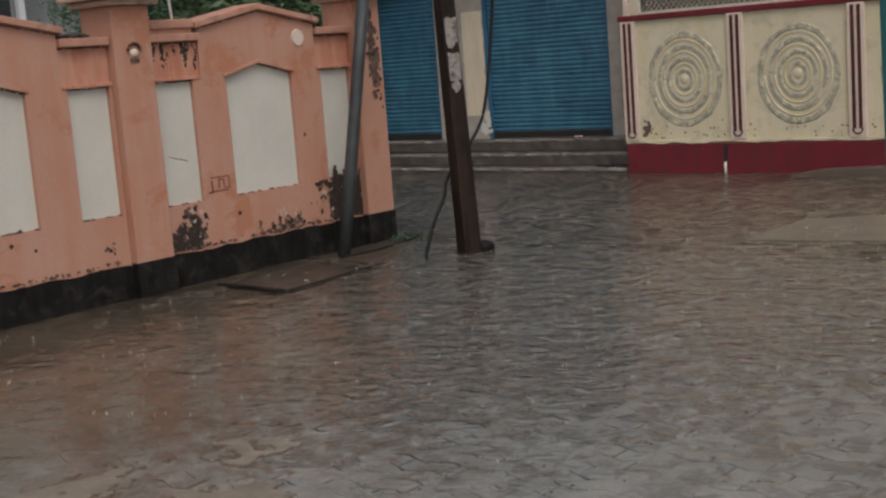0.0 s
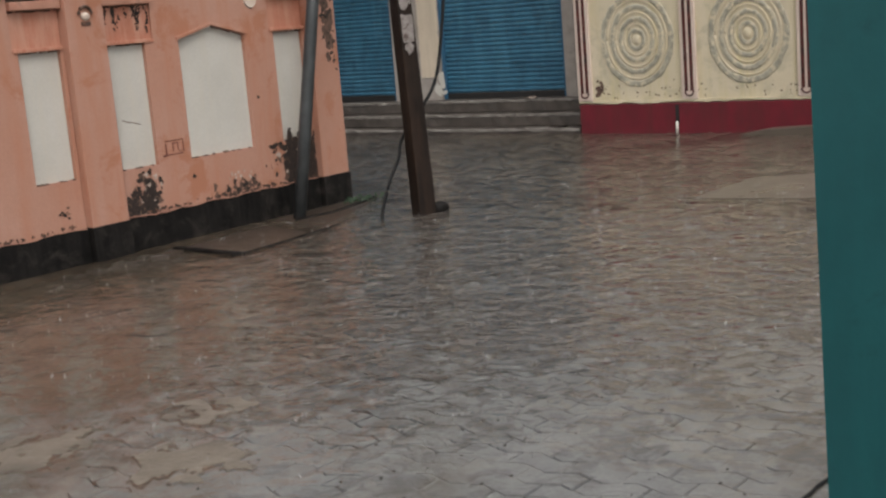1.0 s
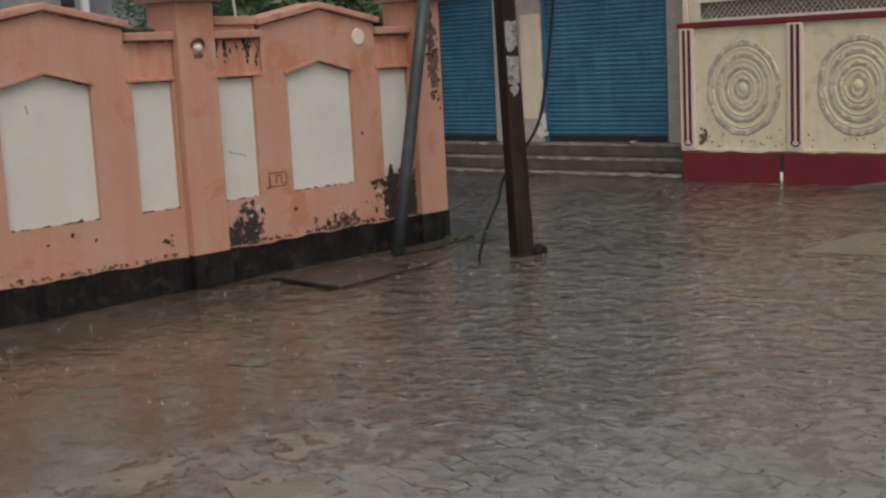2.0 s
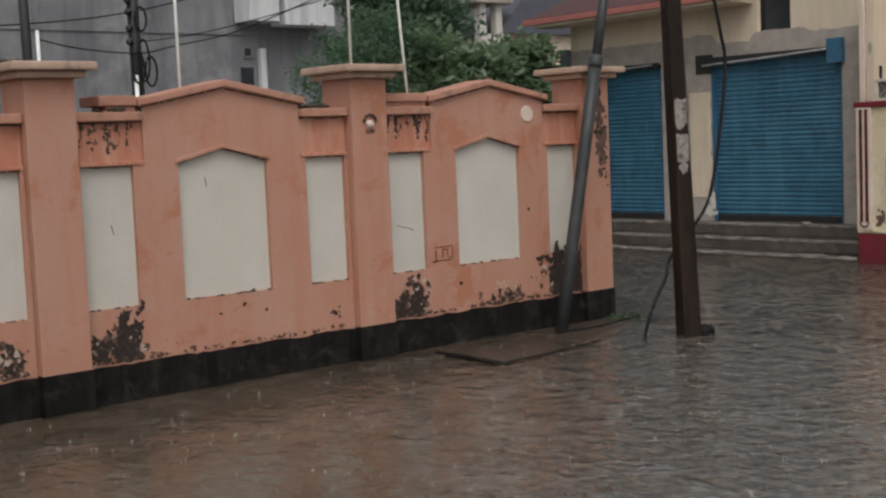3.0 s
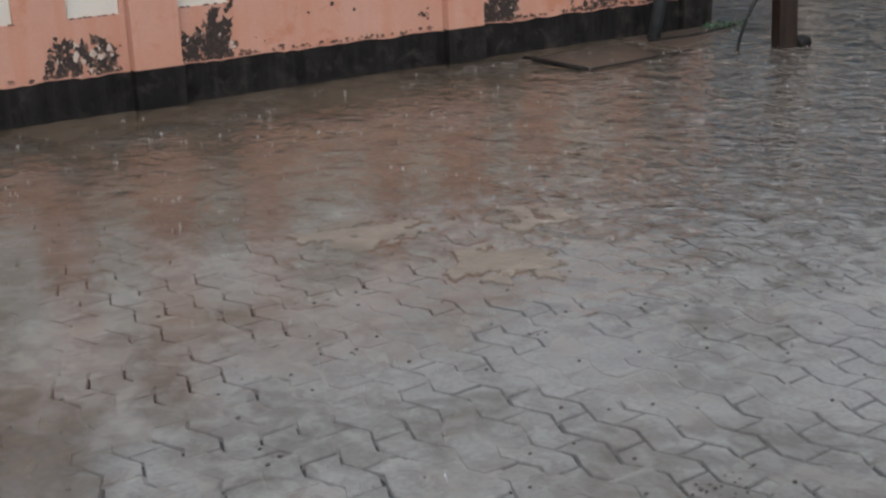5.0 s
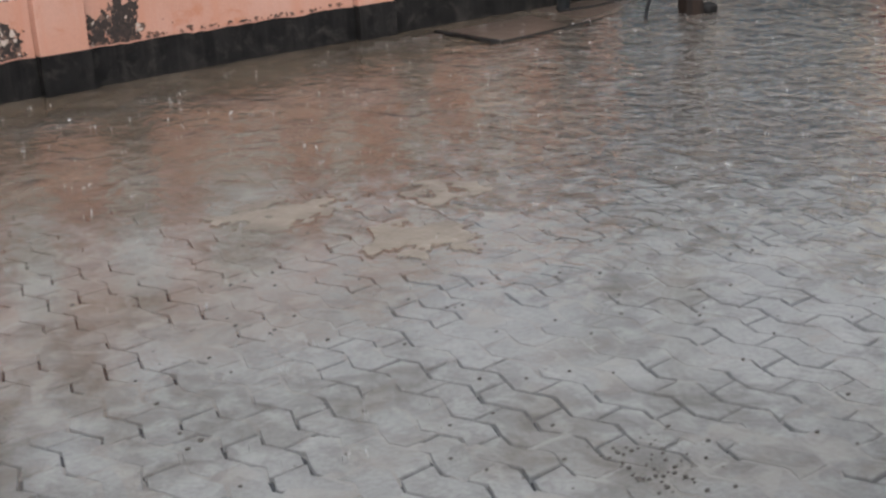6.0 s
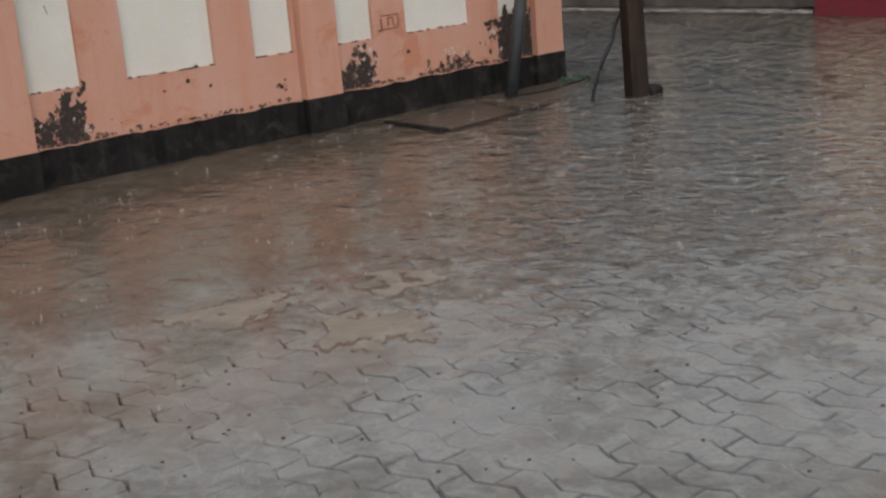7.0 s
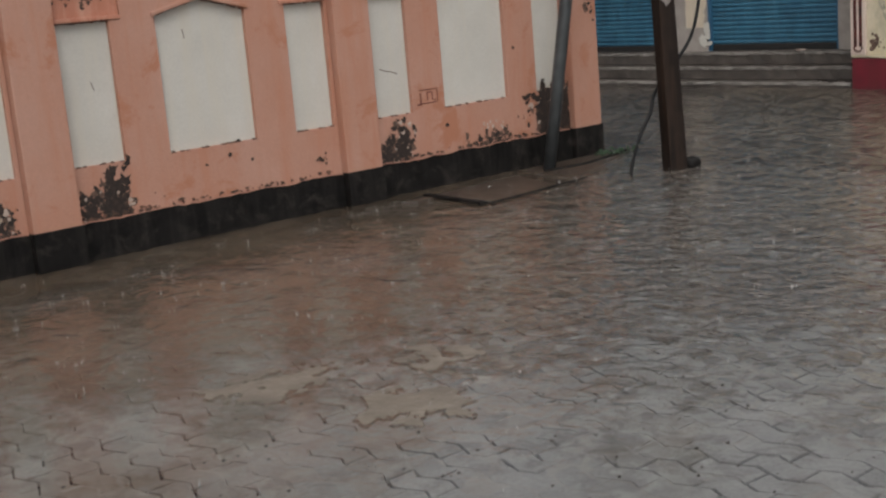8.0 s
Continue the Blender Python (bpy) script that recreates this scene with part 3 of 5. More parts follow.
def flaked(cx, w, z1, runs, wide=1.0):
    """Paint flaked off in ragged upright runs that rise from the plinth to z1."""
    dark, brown, pale = bmesh.new(), bmesh.new(), bmesh.new()
    for k in range(runs):
        x = cx + w * rng.uniform(-0.5, 0.5)
        top = 0.36 + (z1 - 0.36) * rng.uniform(0.2, 1.0)
        z = 0.345
        while z < top:
            r = rng.uniform(0.012, 0.036) * wide
            put = rng.random()
            if put < 0.68:
                add_prism(dark, shard(x, z, r, rng.uniform(0.6, 1.2)), -0.0052 - rng.uniform(0, 0.001), -0.0002, 'y')
            elif put < 0.87:
                add_prism(brown, shard(x, z, r * 1.5, rng.uniform(0.6, 1.2)), -0.0032 - rng.uniform(0, 0.001), -0.0002, 'y')
            elif put < 0.93:
                add_prism(pale, shard(x, z, r, rng.uniform(0.7, 1.4)), -0.0046 - rng.uniform(0, 0.0004), -0.0002, 'y')
            x += rng.gauss(0, 0.024)
            z += r * rng.uniform(0.9, 1.9)
    part("peeled_patch", dark, PEEL, boundary_wall, DARK_PEEL)
    part("peeled_patch", brown, PEEL_GREY, boundary_wall, "brown render in a peeled patch")
    part("peeled_patch", pale, CHIP, boundary_wall, "pale lime showing through")


for o in (0, -PITCH):
    flaked(o - 3.0, 0.4, 0.66, 24)
    flaked(o - 2.95, 0.14, 0.83, 12, 1.15)
flaked(-0.76, 0.42, 0.95, 34, 1.3)
flaked(-0.8, 0.3, 0.9, 30, 1.6)
flaked(-7.35, 0.62, 0.66, 26)
flaked(-1.75, 0.6, 0.52, 12, 0.8)
peeled(-7.22, 0.5, 0.2, 0.07, 12, CHIP, "pale lime showing through", (0.015, 0.045), -0.0065)
peeled(-1.72, 0.56, 0.2, 0.07, 12, CHIP, "pale lime showing through", (0.012, 0.035), -0.0065)
peeled(-1.2, 0.6, 0.12, 0.12, 7, PEEL, DARK_PEEL, (0.012, 0.03))
peeled(-3.95, 0.5, 0.08, 0.06, 14, PEEL, DARK_PEEL, (0.012, 0.035))
peeled(-5.9, 0.45, 0.25, 0.06, 6, PEEL, DARK_PEEL, (0.008, 0.018))
for x, z, r in ((-2.333, 0.612, 0.026), (-4.95, 0.7, 0.026), (-5.2, 0.64, 0.016), (-4.72, 0.62, 0.018), (-1.32, 1.32, 0.018), (-7.52, 0.66, 0.022), (-4.85, 0.815, 0.02), (-8.4, 0.7, 0.02)):
    bm = bmesh.new()
    add_prism(bm, blob(x, z, r), -0.004, 0.0, 'y')
    part("paint_chip", bm, PEEL, boundary_wall)
bm = bmesh.new()
for _ in range(230):
    add_prism(bm, shard(rng.uniform(-9.6, -0.55), 0.345 + abs(rng.gauss(0, 0.014)), rng.uniform(0.006, 0.018), rng.uniform(0.8, 2.2)), -0.0125 - rng.uniform(0, 0.001), -0.0002, 'y')
part("peeled_patch", bm, GRIME_SHADOW, boundary_wall, "brown crumbs of paint above the plinth")
# blotches on the friezes and the bare end pier
for o in (0, -PITCH):
    bm = bmesh.new()
    for _ in range(13):
        x, z, low = o - 3.0 + rng.uniform(-0.23, 0.29), 2.36, rng.uniform(2.08, 2.3)
        while z > low:
            r = rng.uniform(0.006, 0.022)
            if rng.random() < 0.75:
                add_prism(bm, shard(x, z, r, rng.uniform(0.5, 1.2)), 0.0185 + rng.uniform(0, 0.0015), 0.0219, 'y')
            x += rng.gauss(0, 0.008)
            z -= r * rng.uniform(0.9, 2.0)
    part("frieze_stain", bm, PEEL if o == 0 else GRIME_SHADOW, boundary_wall, "dark mould runs on the frieze")
bm = bmesh.new()
for _ in range(30):
    add_prism(bm, blob(-0.3 + rng.uniform(0.0, 0.13), rng.choice((rng.uniform(2.2, 2.56), rng.uniform(1.65, 2.1))), rng.uniform(0.04, 0.1), 0.65), -0.0925 - rng.uniform(0, 0.001), -0.0903, 'y')
part("bare_render", bm, PEEL_GREY, boundary_wall, "bare grey render on the end pier")
bm = bmesh.new()
for _ in range(34):
    add_prism(bm, blob(-0.3 + rng.uniform(-0.02, 0.18), rng.choice((rng.uniform(1.5, 1.75), rng.uniform(1.6, 2.05), rng.uniform(2.1, 2.2), rng.uniform(2.2, 2.6))), rng.uniform(0.008, 0.03), rng.uniform(0.5, 1.3)), -0.0948 - rng.uniform(0, 0.0015), -0.0903, 'y')
part("bare_render", bm, PEEL, boundary_wall, DARK_PEEL)
# hairline marks on the white panels
for pts in (((-3.12, 1.28), (-3.05, 1.25), (-2.98, 1.24), (-2.9, 1.21)), ((-5.26, 1.86), (-5.25, 1.78)), ((-6.18, 1.5), (-6.16, 1.42))):
    bm = bmesh.new()
    add_tube(bm, [(x, 0.044, z) for x, z in pts], 0.004, 5)
    part("crack", bm, PEEL_GREY, boundary_wall)
# worn stencil, unreadable: plain bars
for x, z, w, h in ((-2.55, 1.012, 0.24, 0.013), (-2.56, 0.875, 0.22, 0.013), (-2.435, 0.945, 0.013, 0.12), (-2.66, 0.93, 0.02, 0.11), (-2.68, 0.87, 0.06, 0.02), (-2.57, 0.945, 0.016, 0.09), (-2.535, 0.985, 0.06, 0.014), (-2.505, 0.945, 0.014, 0.08), (-2.475, 0.9, 0.04, 0.013)):
    box_part("stencil_bar", (x - w / 2, x + w / 2, -0.003, -0.0002, z - h / 2, z + h / 2), STENCIL, boundary_wall, bevel=0)

# round plate and lamp bracket fixed to the wall
bm = bmesh.new()
bmesh.ops.create_cone(bm, cap_ends=True, segments=28, radius1=0.09, radius2=0.082, depth=0.014, matrix=pose(-1.3, -0.0085, 2.35, 90))
single("round_plate", bm, PINKISH, "small round pale pink plate fixed on the wall", "plate")
lamp_mount = thing("lamp_mount", "broken lamp mount with white cup on the pier", "lamp mount")
bm = bmesh.new()
bmesh.ops.create_uvsphere(bm, u_segments=14, v_segments=8, radius=0.05, matrix=Matrix.Translation((-3.5, -0.095, 2.285)) @ Matrix.Diagonal((1, 0.5, 0.8, 1)))
part("cup", bm, PINKISH, lamp_mount, "pale cup", smooth=True)
bm = bmesh.new()
arc = [(-3.5 + 0.075 * math.cos(t), -0.1, 2.30 + 0.075 * math.sin(t)) for t in (math.pi * k / 8 for k in range(9))]
add_tube(bm, arc, 0.016, 6)
part("bracket", bm, GRIME_SHADOW, lamp_mount, "dark stained bracket")
bm = bmesh.new()
add_box(bm, -3.55, -3.45, -0.1, -0.091, 2.2, 2.235)
part("stain_plate", bm, GRIME_SHADOW, lamp_mount)

# litter and moss on the copings
for x, z, w in ((-7.75, 2.74, 0.35), (-6.1, 2.46, 0.18), (-4.05, 2.46, 0.14), (-6.95, 2.85, 0.13), (-7.3, 2.46, 0.1)):
    bm = bmesh.new()
    for _ in range(26):
        r = rng.uniform(0.015, 0.04)
        bmesh.ops.create_icosphere(bm, subdivisions=1, radius=r, matrix=Matrix.Translation((x + rng.gauss(0, w * 0.45), rng.uniform(-0.02, 0.2), z + r * 0.3 - (0.05 if z > 2.7 and z < 2.8 else 0) * abs(rng.gauss(0, 0.4)))) @ Matrix.Diagonal((1.5, 1.2, 0.7, 1)))
    single("moss_clump", bm, MOSS, "dark moss and leaf litter on the wall coping", "moss", kind="stuff")

# thin white rods standing behind the coping
for x, y, z0, lean in ((-5.28, 0.36, 2.2, 0.0), (-3.475, 0.2, 2.85, 0.0), (-2.62, 0.36, 2.2, -0.09)):
    bm = bmesh.new()
    add_tube(bm, [(x, y, z0), (x + lean, y, z0 + 1.1), (x + lean * 2, y, 4.4 if z0 < 2.5 else 4.2)], 0.014, 8)
    single("thin_rod", bm, ROD, "thin white rod standing on the boundary wall", "rod", group="rods on the wall", smooth=True)


# ---- drain slabs, pole, pipe and cables by the wall ----
def slab(outline, z0, z1, label):
    bm = bmesh.new()
    add_prism(bm, outline, z0, z1, 'z')
    return single("drain_slab", bm, CONC_SLAB, label, "slab", group="drain covers", bevel=0.012)


s1 = slab([(-2.96, -0.42), (-2.99, -1.2), (-2.9, -1.265), (-1.62, -1.16), (-1.55, -0.3)], -0.045, -0.001, "mud-covered concrete drain cover lifted at one corner")
s1.matrix_world = Matrix.Translation((-1.6, -0.3, 0.0)) @ Euler((radians(0.2), radians(0.7), 0)).to_matrix().to_4x4() @ Matrix.Translation((1.6, 0.3, 0))
slab([(-1.52, -1.02), (-0.85, -0.78), (-0.25, -0.5), (0.1, -0.3), (0.1, -0.12), (-1.5, -0.12)], -0.07, 0.008, "mud-covered concrete drain cover by the wall end")
# dark strips paint the shaded gap under the drain covers' lifted edges
bm = bmesh.new()
add_prism(bm, [(-3.03, -0.36), (-2.965, -0.38), (-3.005, -1.2), (-3.0, -1.3), (-3.08, -1.25)], -0.05, 0.032, 'z')
single("slab_shade_edge", bm, PLINTH, "dark strip painted for the shaded edge of the lifted drain cover", "kerb stone", bevel=0.014)
bm = bmesh.new()
add_prism(bm, [(-2.98, -1.31), (-2.5, -1.28), (-2.0, -1.22), (-1.5, -1.19), (-1.52, -1.165), (-2.0, -1.195), (-2.5, -1.25), (-2.98, -1.275)], -0.05, 0.014, 'z')
single("slab_shade_edge", bm, PLINTH, "thin dark strip painted for the shaded front of the drain cover", "kerb stone", bevel=0.014)
bm = bmesh.new()
add_prism(bm, [(-1.45, -0.5), (-0.85, -0.56), (-0.1, -0.42), (0.12, -0.3), (0.08, -0.25), (-0.12, -0.36), (-0.85, -0.51), (-1.43, -0.46)], -0.05, 0.024, 'z')
single("slab_shade_edge", bm, PLINTH, "dark strip painted for the drain cover edge at the wall end", "kerb stone", bevel=0.01)
slab([(-3.42, -0.5), (-3.3, -0.62), (-3.08, -0.58), (-3.1, -0.47)], -0.05, 0.025, "broken piece of dark concrete in the water")

utility_pole = thing("utility_pole", "dark wet square timber utility pole with torn paper", "pole")


def pole_m(z):
    return Matrix.Translation((-0.72 - 0.0186 * z, -1.67 + 0.023 * z, z)) @ Euler((0, 0, radians(-23))).to_matrix().to_4x4()


bm = bmesh.new()
H = 0.098
prev = None
for i in range(27):
    z = -0.1 + i * 0.25
    w = H - 0.0014 * i
    ring = [bm.verts.new(pole_m(z) @ Vector((sx * w + rng.uniform(-0.002, 0.002), sy * w + rng.uniform(-0.002, 0.002), 0))) for sx, sy in ((-1, -1), (1, -1), (1, 1), (-1, 1))]
    if prev:
        for k in range(4):
            bm.faces.new((prev[k], prev[(k + 1) % 4], ring[(k + 1) % 4], ring[k]))
    else:
        bm.faces.new(ring[::-1])
    prev = ring
bm.faces.new(prev)
part("shaft", bm, POLE, utility_pole, bevel=0.012)
for z0, z1, seed in ((2.1, 2.43, 1), (1.78, 2.07, 2), (1.6, 1.8, 3)):
    bm = bmesh.new()
    lo, hi = [], []
    n = 7
    out = [(-0.075 + 0.15 * i / n, z0 + rng.uniform(0, 0.09 if seed != 2 else 0.01)) for i in range(n + 1)] + [(0.085 - 0.16 * i / n, z1 - rng.uniform(0, 0.03)) for i in range(n + 1)]
    if seed == 3:
        out = blob(0.0, 1.72, 0.085, 0.7)
    for u, z in out:
        lo.append(bm.verts.new(pole_m(z) @ Vector((u * 0.85, -0.102 + 0.0056 * (z + 0.1), 0))))
        hi.append(bm.verts.new(pole_m(z) @ Vector((u * 0.85, -0.096 + 0.0056 * (z + 0.1), 0))))
    bm.faces.new(lo)
    bm.faces.new(hi[::-1])
    for i in range(len(lo)):
        bm.faces.new((lo[i], hi[i], hi[(i + 1) % len(hi)], lo[(i + 1) % len(lo)]))
    part("paper_scrap", bm, PAPER, utility_pole, "torn grey paper remains")

bm = bmesh.new()
bmesh.ops.create_icosphere(bm, subdivisions=3, radius=0.085, matrix=Matrix.Translation((-0.565, -1.765, 0.04)) @ Matrix.Diagonal((1.1, 0.9, 0.85, 1)))
for v in bm.verts:
    v.co += 0.02 * noise.noise_vector(v.co * 9)
single("stone", bm, PLINTH, "dark rounded stone at the foot of the pole", "stone", smooth=True)

bm = bmesh.new()
add_tube(bm, smooth_path([(-0.3, -1.5, 4.3), (-0.2, -1.6, 3.7), (-0.13, -1.65, 3.37), (-0.05, -1.65, 3.08), (0.01, -1.65, 2.85), (-0.02, -1.65, 2.5), (-0.14, -1.65, 1.92), (-0.3, -1.65, 1.41), (-0.5, -1.62, 1.14),
                          (-0.6, -1.5, 0.95), (-0.75, -1.45, 0.75), (-0.87, -1.5, 0.59), (-1.06, -1.52, 0.39), (-1.19, -1.5, 0.1), (-1.21, -1.5, -0.05)]), 0.018, 8)
single("hanging_cable", bm, CABLE, "black cable hanging beside the pole into water", "cable", smooth=True)

leaning_pipe = thing("leaning_pipe", "grey steel pipe leaning on the wall end", "pipe")
foot, head = Vector((-1.28, -0.38, -0.06)), Vector((-0.23, -0.29, 4.0))
at = lambda z: foot + (head - foot) * ((z - foot.z) / (head.z - foot.z))
bm = bmesh.new()
add_tube(bm, [at(z) for z in (-0.06, 1.0, 2.0, 2.9)], 0.07, 18)
part("lower_pipe", bm, PIPE, leaning_pipe, smooth=True)
bm = bmesh.new()
add_tube(bm, [at(z) for z in (2.85, 3.4, 4.0)], 0.054, 18)
part("upper_pipe", bm, PIPE, leaning_pipe, smooth=True)
bm = bmesh.new()
add_tube(bm, [at(2.82), at(2.86), at(2.93), at(2.96)], [0.074, 0.08, 0.08, 0.06], 18)
part("collar", bm, PIPE, leaning_pipe, "jointing collar", smooth=True)

# weeds at the wall end
bm = bmesh.new()
for _ in range(45):
    x, y = -0.15 + rng.gauss(0, 0.17), -0.28 + rng.gauss(0, 0.08)
    a, l = rng.uniform(0, 6.28), rng.uniform(0.04, 0.11)
    d = Vector((math.cos(a), math.sin(a), 0))
    s = Vector((-d.y, d.x, 0)) * 0.008
    b = Vector((x, y, -0.01))
    v = [bm.verts.new(q) for q in (b - s, b + s, b + d * l * 0.4 + Vector((0, 0, l * 0.7)) + s * 0.7, b + d * l + Vector((0, 0, l * 0.6)))]
    bm.faces.new(v)
single("weeds", bm, LEAF_DEEP, "low weeds growing at the wall end", "weeds", kind="stuff")

# cable lying in the road near the gate
bm = bmesh.new()
add_tube(bm, smooth_path([(-6.98, -8.00, 0.006), (-6.32, -8.05, 0.006), (-6.18, -8.05, 0.006), (-6.06, -8.06, 0.006), (-5.66, -8.09, 0.006)]), 0.008, 6)
single("loose_cable", bm, CABLE, "black cable lying across the wet pavers", "cable", smooth=True)

# ---- teal gate leaf standing open ----
gate = thing("metal_gate", "teal-painted sheet metal gate leaf standing open", "gate")
gate.matrix_world = Matrix.Translation((-8.62, -9.05, 0)) @ Euler((0, 0, radians(-69))).to_matrix().to_4x4() @ Matrix.Translation((0, 0, 1.6)) @ Euler((0, radians(-0.9), 0)).to_matrix().to_4x4() @ Matrix.Translation((0, 0, -1.6))
bm = bmesh.new()
add_box(bm, 0.0, 1.2, -0.024, -0.014, 0.0, 3.2)
bmesh.ops.subdivide_edges(bm, edges=bm.edges[:], cuts=7, use_grid_fill=True)
for v in bm.verts:
    v.co.y -= 0.004 + 0.006 * noise.noise((v.co.x * 2.1, v.co.z * 1.7, 0))
part("sheet", bm, TEAL, gate, smooth=False)
for dims in ((0, 0.045, -0.012, 0.03, 0, 3.2), (1.15, 1.2, -0.012, 0.03, 0, 3.2)):
    box_part("stile", dims, TEAL, gate, bevel=0.006)
for z in (0.0, 1.05, 3.15):
    box_part("rail", (0.047, 1.148, 0.016, 0.04, z, z + 0.05), TEAL, gate, bevel=0.004)


# ---- shop building with two roller shutters, its front at x = 7.0 ----
XS = 7.0
shop = thing("shop_building", "cream shop building with blue shutters and red eave", "building")
SHUT_R, SHUT_L = (1.35, 3.92), (5.0, 6.9)
Z0, Z1 = 0.6, 3.36
for y0, y1 in ((0.72, SHUT_R[0]), (SHUT_R[1], SHUT_L[0]), (SHUT_L[1], 7.2)):
    box_part("jamb", (XS, XS + 0.3, y0, y1, 0.5, Z1), CEMENT, shop, "bare grey cement jamb", bevel=0)
bm = bmesh.new()
add_box(bm, XS, XS + 0.3, 0.72, 2.28, Z1, 4.6)
add_box(bm, XS, XS + 0.3, 2.93, 7.2, Z1, 4.6)
add_box(bm, XS, XS + 0.3, 2.28, 2.93, Z1, 3.69)
part("upper_wall", bm, CREAM, shop, "cream-painted upper wall")
for dims in ((XS + 0.3, 14, 7.0, 7.2, 0, 4.6), (XS + 0.3, 14, 0.72, 0.9, 0, 4.6), (13.8, 14, 0.9, 7.0, 0, 4.6)):
    box_part("side_wall", dims, CREAM, shop, bevel=0)
box_part("vent_pane", (XS + 0.16, XS + 0.18, 2.28, 2.93, 3.69, 4.6), DARK_GLASS, shop, "dark vent opening", bevel=0)
for y in (2.28, 2.9):
    box_part("vent_frame", (XS + 0.1, XS + 0.15, y, y + 0.03, 3.69, 4.6), BLACK_IRON, shop, bevel=0.003)
# ragged cement band above the shutters
n = 60
pts = []
for i in range(n + 1):
    y = 0.73 + (7.19 - 0.73) * i / n
    base = 3.62 if y < 2.0 else 3.69 if y < 3.02 else 3.56 if y < 3.8 else 3.73 if y < 4.5 else 3.7
    pts.append((y, base + 0.03 * noise.noise((y * 3, 1, 0)) + rng.uniform(-0.015, 0.015)))
bm = bmesh.new()
add_prism(bm, [(0.73, 3.3), (7.19, 3.3)] + pts[::-1], XS - 0.008, XS - 0.001, 'x')
part("cement_band", bm, CEMENT, shop, "rough grey cement patching")
# painted strip left on the pier between the shutters
n = 26
right = [(3.92 + 0.05 * noise.noise((i * 0.5, 4, 0)) + (0.06 if i < 5 else 0), 0.92 + 1.83 * i / n) for i in range(n + 1)]
left = [(4.37 + 0.015 * noise.noise((i * 0.6, 8, 0)), 0.92 + 1.83 * i / n) for i in range(n + 1)]
bm = bmesh.new()
add_prism(bm, right + left[::-1], XS - 0.009, XS - 0.001, 'x')
part("paint_strip", bm, CREAM, shop, "remaining strip of cream paint")
bm = bmesh.new()
for _ in range(9):
    add_prism(bm, blob(rng.uniform(3.86, 4.05), rng.uniform(0.6, 0.95), rng.uniform(0.03, 0.09)), XS - 0.012 + rng.uniform(0, 0.002), XS - 0.001, 'x')
part("paint_flake", bm, NICHE, shop, "white paint flakes")
# uncut face; the shade inside the hole is a black plate
box_part("niche_hole", (XS - 0.012, XS - 0.003, 3.85, 4.22, 3.06, 3.39), BLACK_IRON, shop, "black plate painted as a dark hole in the cement", bevel=0.002)
# eave: sloping red roof with fascia
bm = bmesh.new()
add_prism(bm, [(6.35, 4.29), (6.42, 4.36), (8.2, 5.15), (8.2, 5.0), (6.4, 4.24)], 2.9, 7.75, 'y')
for v in bm.verts:
    if v.co.y > 7 and v.co.x > 8:
        v.co.y = 7.15
part("roof", bm, ROOF, shop, "red oxide sloping roof")
box_part("fascia", (6.3, 6.348, 2.9, 7.8, 4.22, 4.32), FASCIA, shop, "faded red fascia board", bevel=0.008)
bm = bmesh.new()
add_box(bm, 6.36, XS, 3.0, 7.6, 4.17, 4.22)
part("soffit", bm, CREAM, shop)


def shutter(y0, y1, box):
    sh = thing("roller_shutter", "blue-painted steel roller shutter, closed, above the steps", "shutter", "roller shutters")
    pitch = 0.078
    bm = bmesh.new()
    prof = [(0, 0), (-0.012, 0.012), (-0.018, 0.034), (-0.012, 0.056), (0, 0.068), (0, 0.0775), (0.006, 0.0775), (0.006, 0)]
    add_prism(bm, [(XS + 0.1 + px, pz) for px, pz in prof], y0 + 0.04, y1 - 0.04, 'y')
    me = mesh_of("slat", bm, BLUE)
    z = Z0 + 0.022
    while z < 3.2:
        ob = new("slat", me)
        ob.parent = sh
        ob.location = (0.0, 0, z)
        z += pitch
    # rail coloured black to give the shaded gap at the shutter foot
    box_part("bottom_rail", (XS + 0.075, XS + 0.115, y0 + 0.04, y1 - 0.04, 0.517, Z0 + 0.02), BLACK_IRON, sh, "dirty bottom rail, black for the shaded gap at its foot")
    for y in (y0, y1 - 0.055):
        box_part("guide", (XS + 0.03, XS + 0.13, y, y + 0.055, 0.517, 3.25), BLUE_TRIM, sh, "bright blue guide channel", bevel=0.005)
    # black box puts the shaded gap over the slats into colour
    box_part("hood_gap", (XS - 0.05, XS + 0.14, y0 + 0.03, y1 + 0.02, 3.24, 3.335), BLACK_IRON, sh, "black box for the shaded gap above the slats", bevel=0.01)
    bm = bmesh.new()
    add_tube(bm, smooth_path([(XS - 0.07, y0 + 0.15, 3.3), (XS - 0.07, y0 + 0.9, 3.265), (XS - 0.065, y0 + 1.3, 3.25), (XS - 0.07, y1 - 0.3, 3.215), (XS - 0.06, y1 + 0.12, 3.2)], 4), 0.021, 8)
    part("hood_lip", bm, LIP, sh, "dented pale metal lip", smooth=True)
    if box:
        box_part("lock_box", (XS - 0.1, XS + 0.02, y0 - 0.06, y0 + 0.22, 3.07, 3.46), BLUE_TRIM, sh, "blue housing box", bevel=0.01)


shutter(*SHUT_R, True)
shutter(*SHUT_L, False)

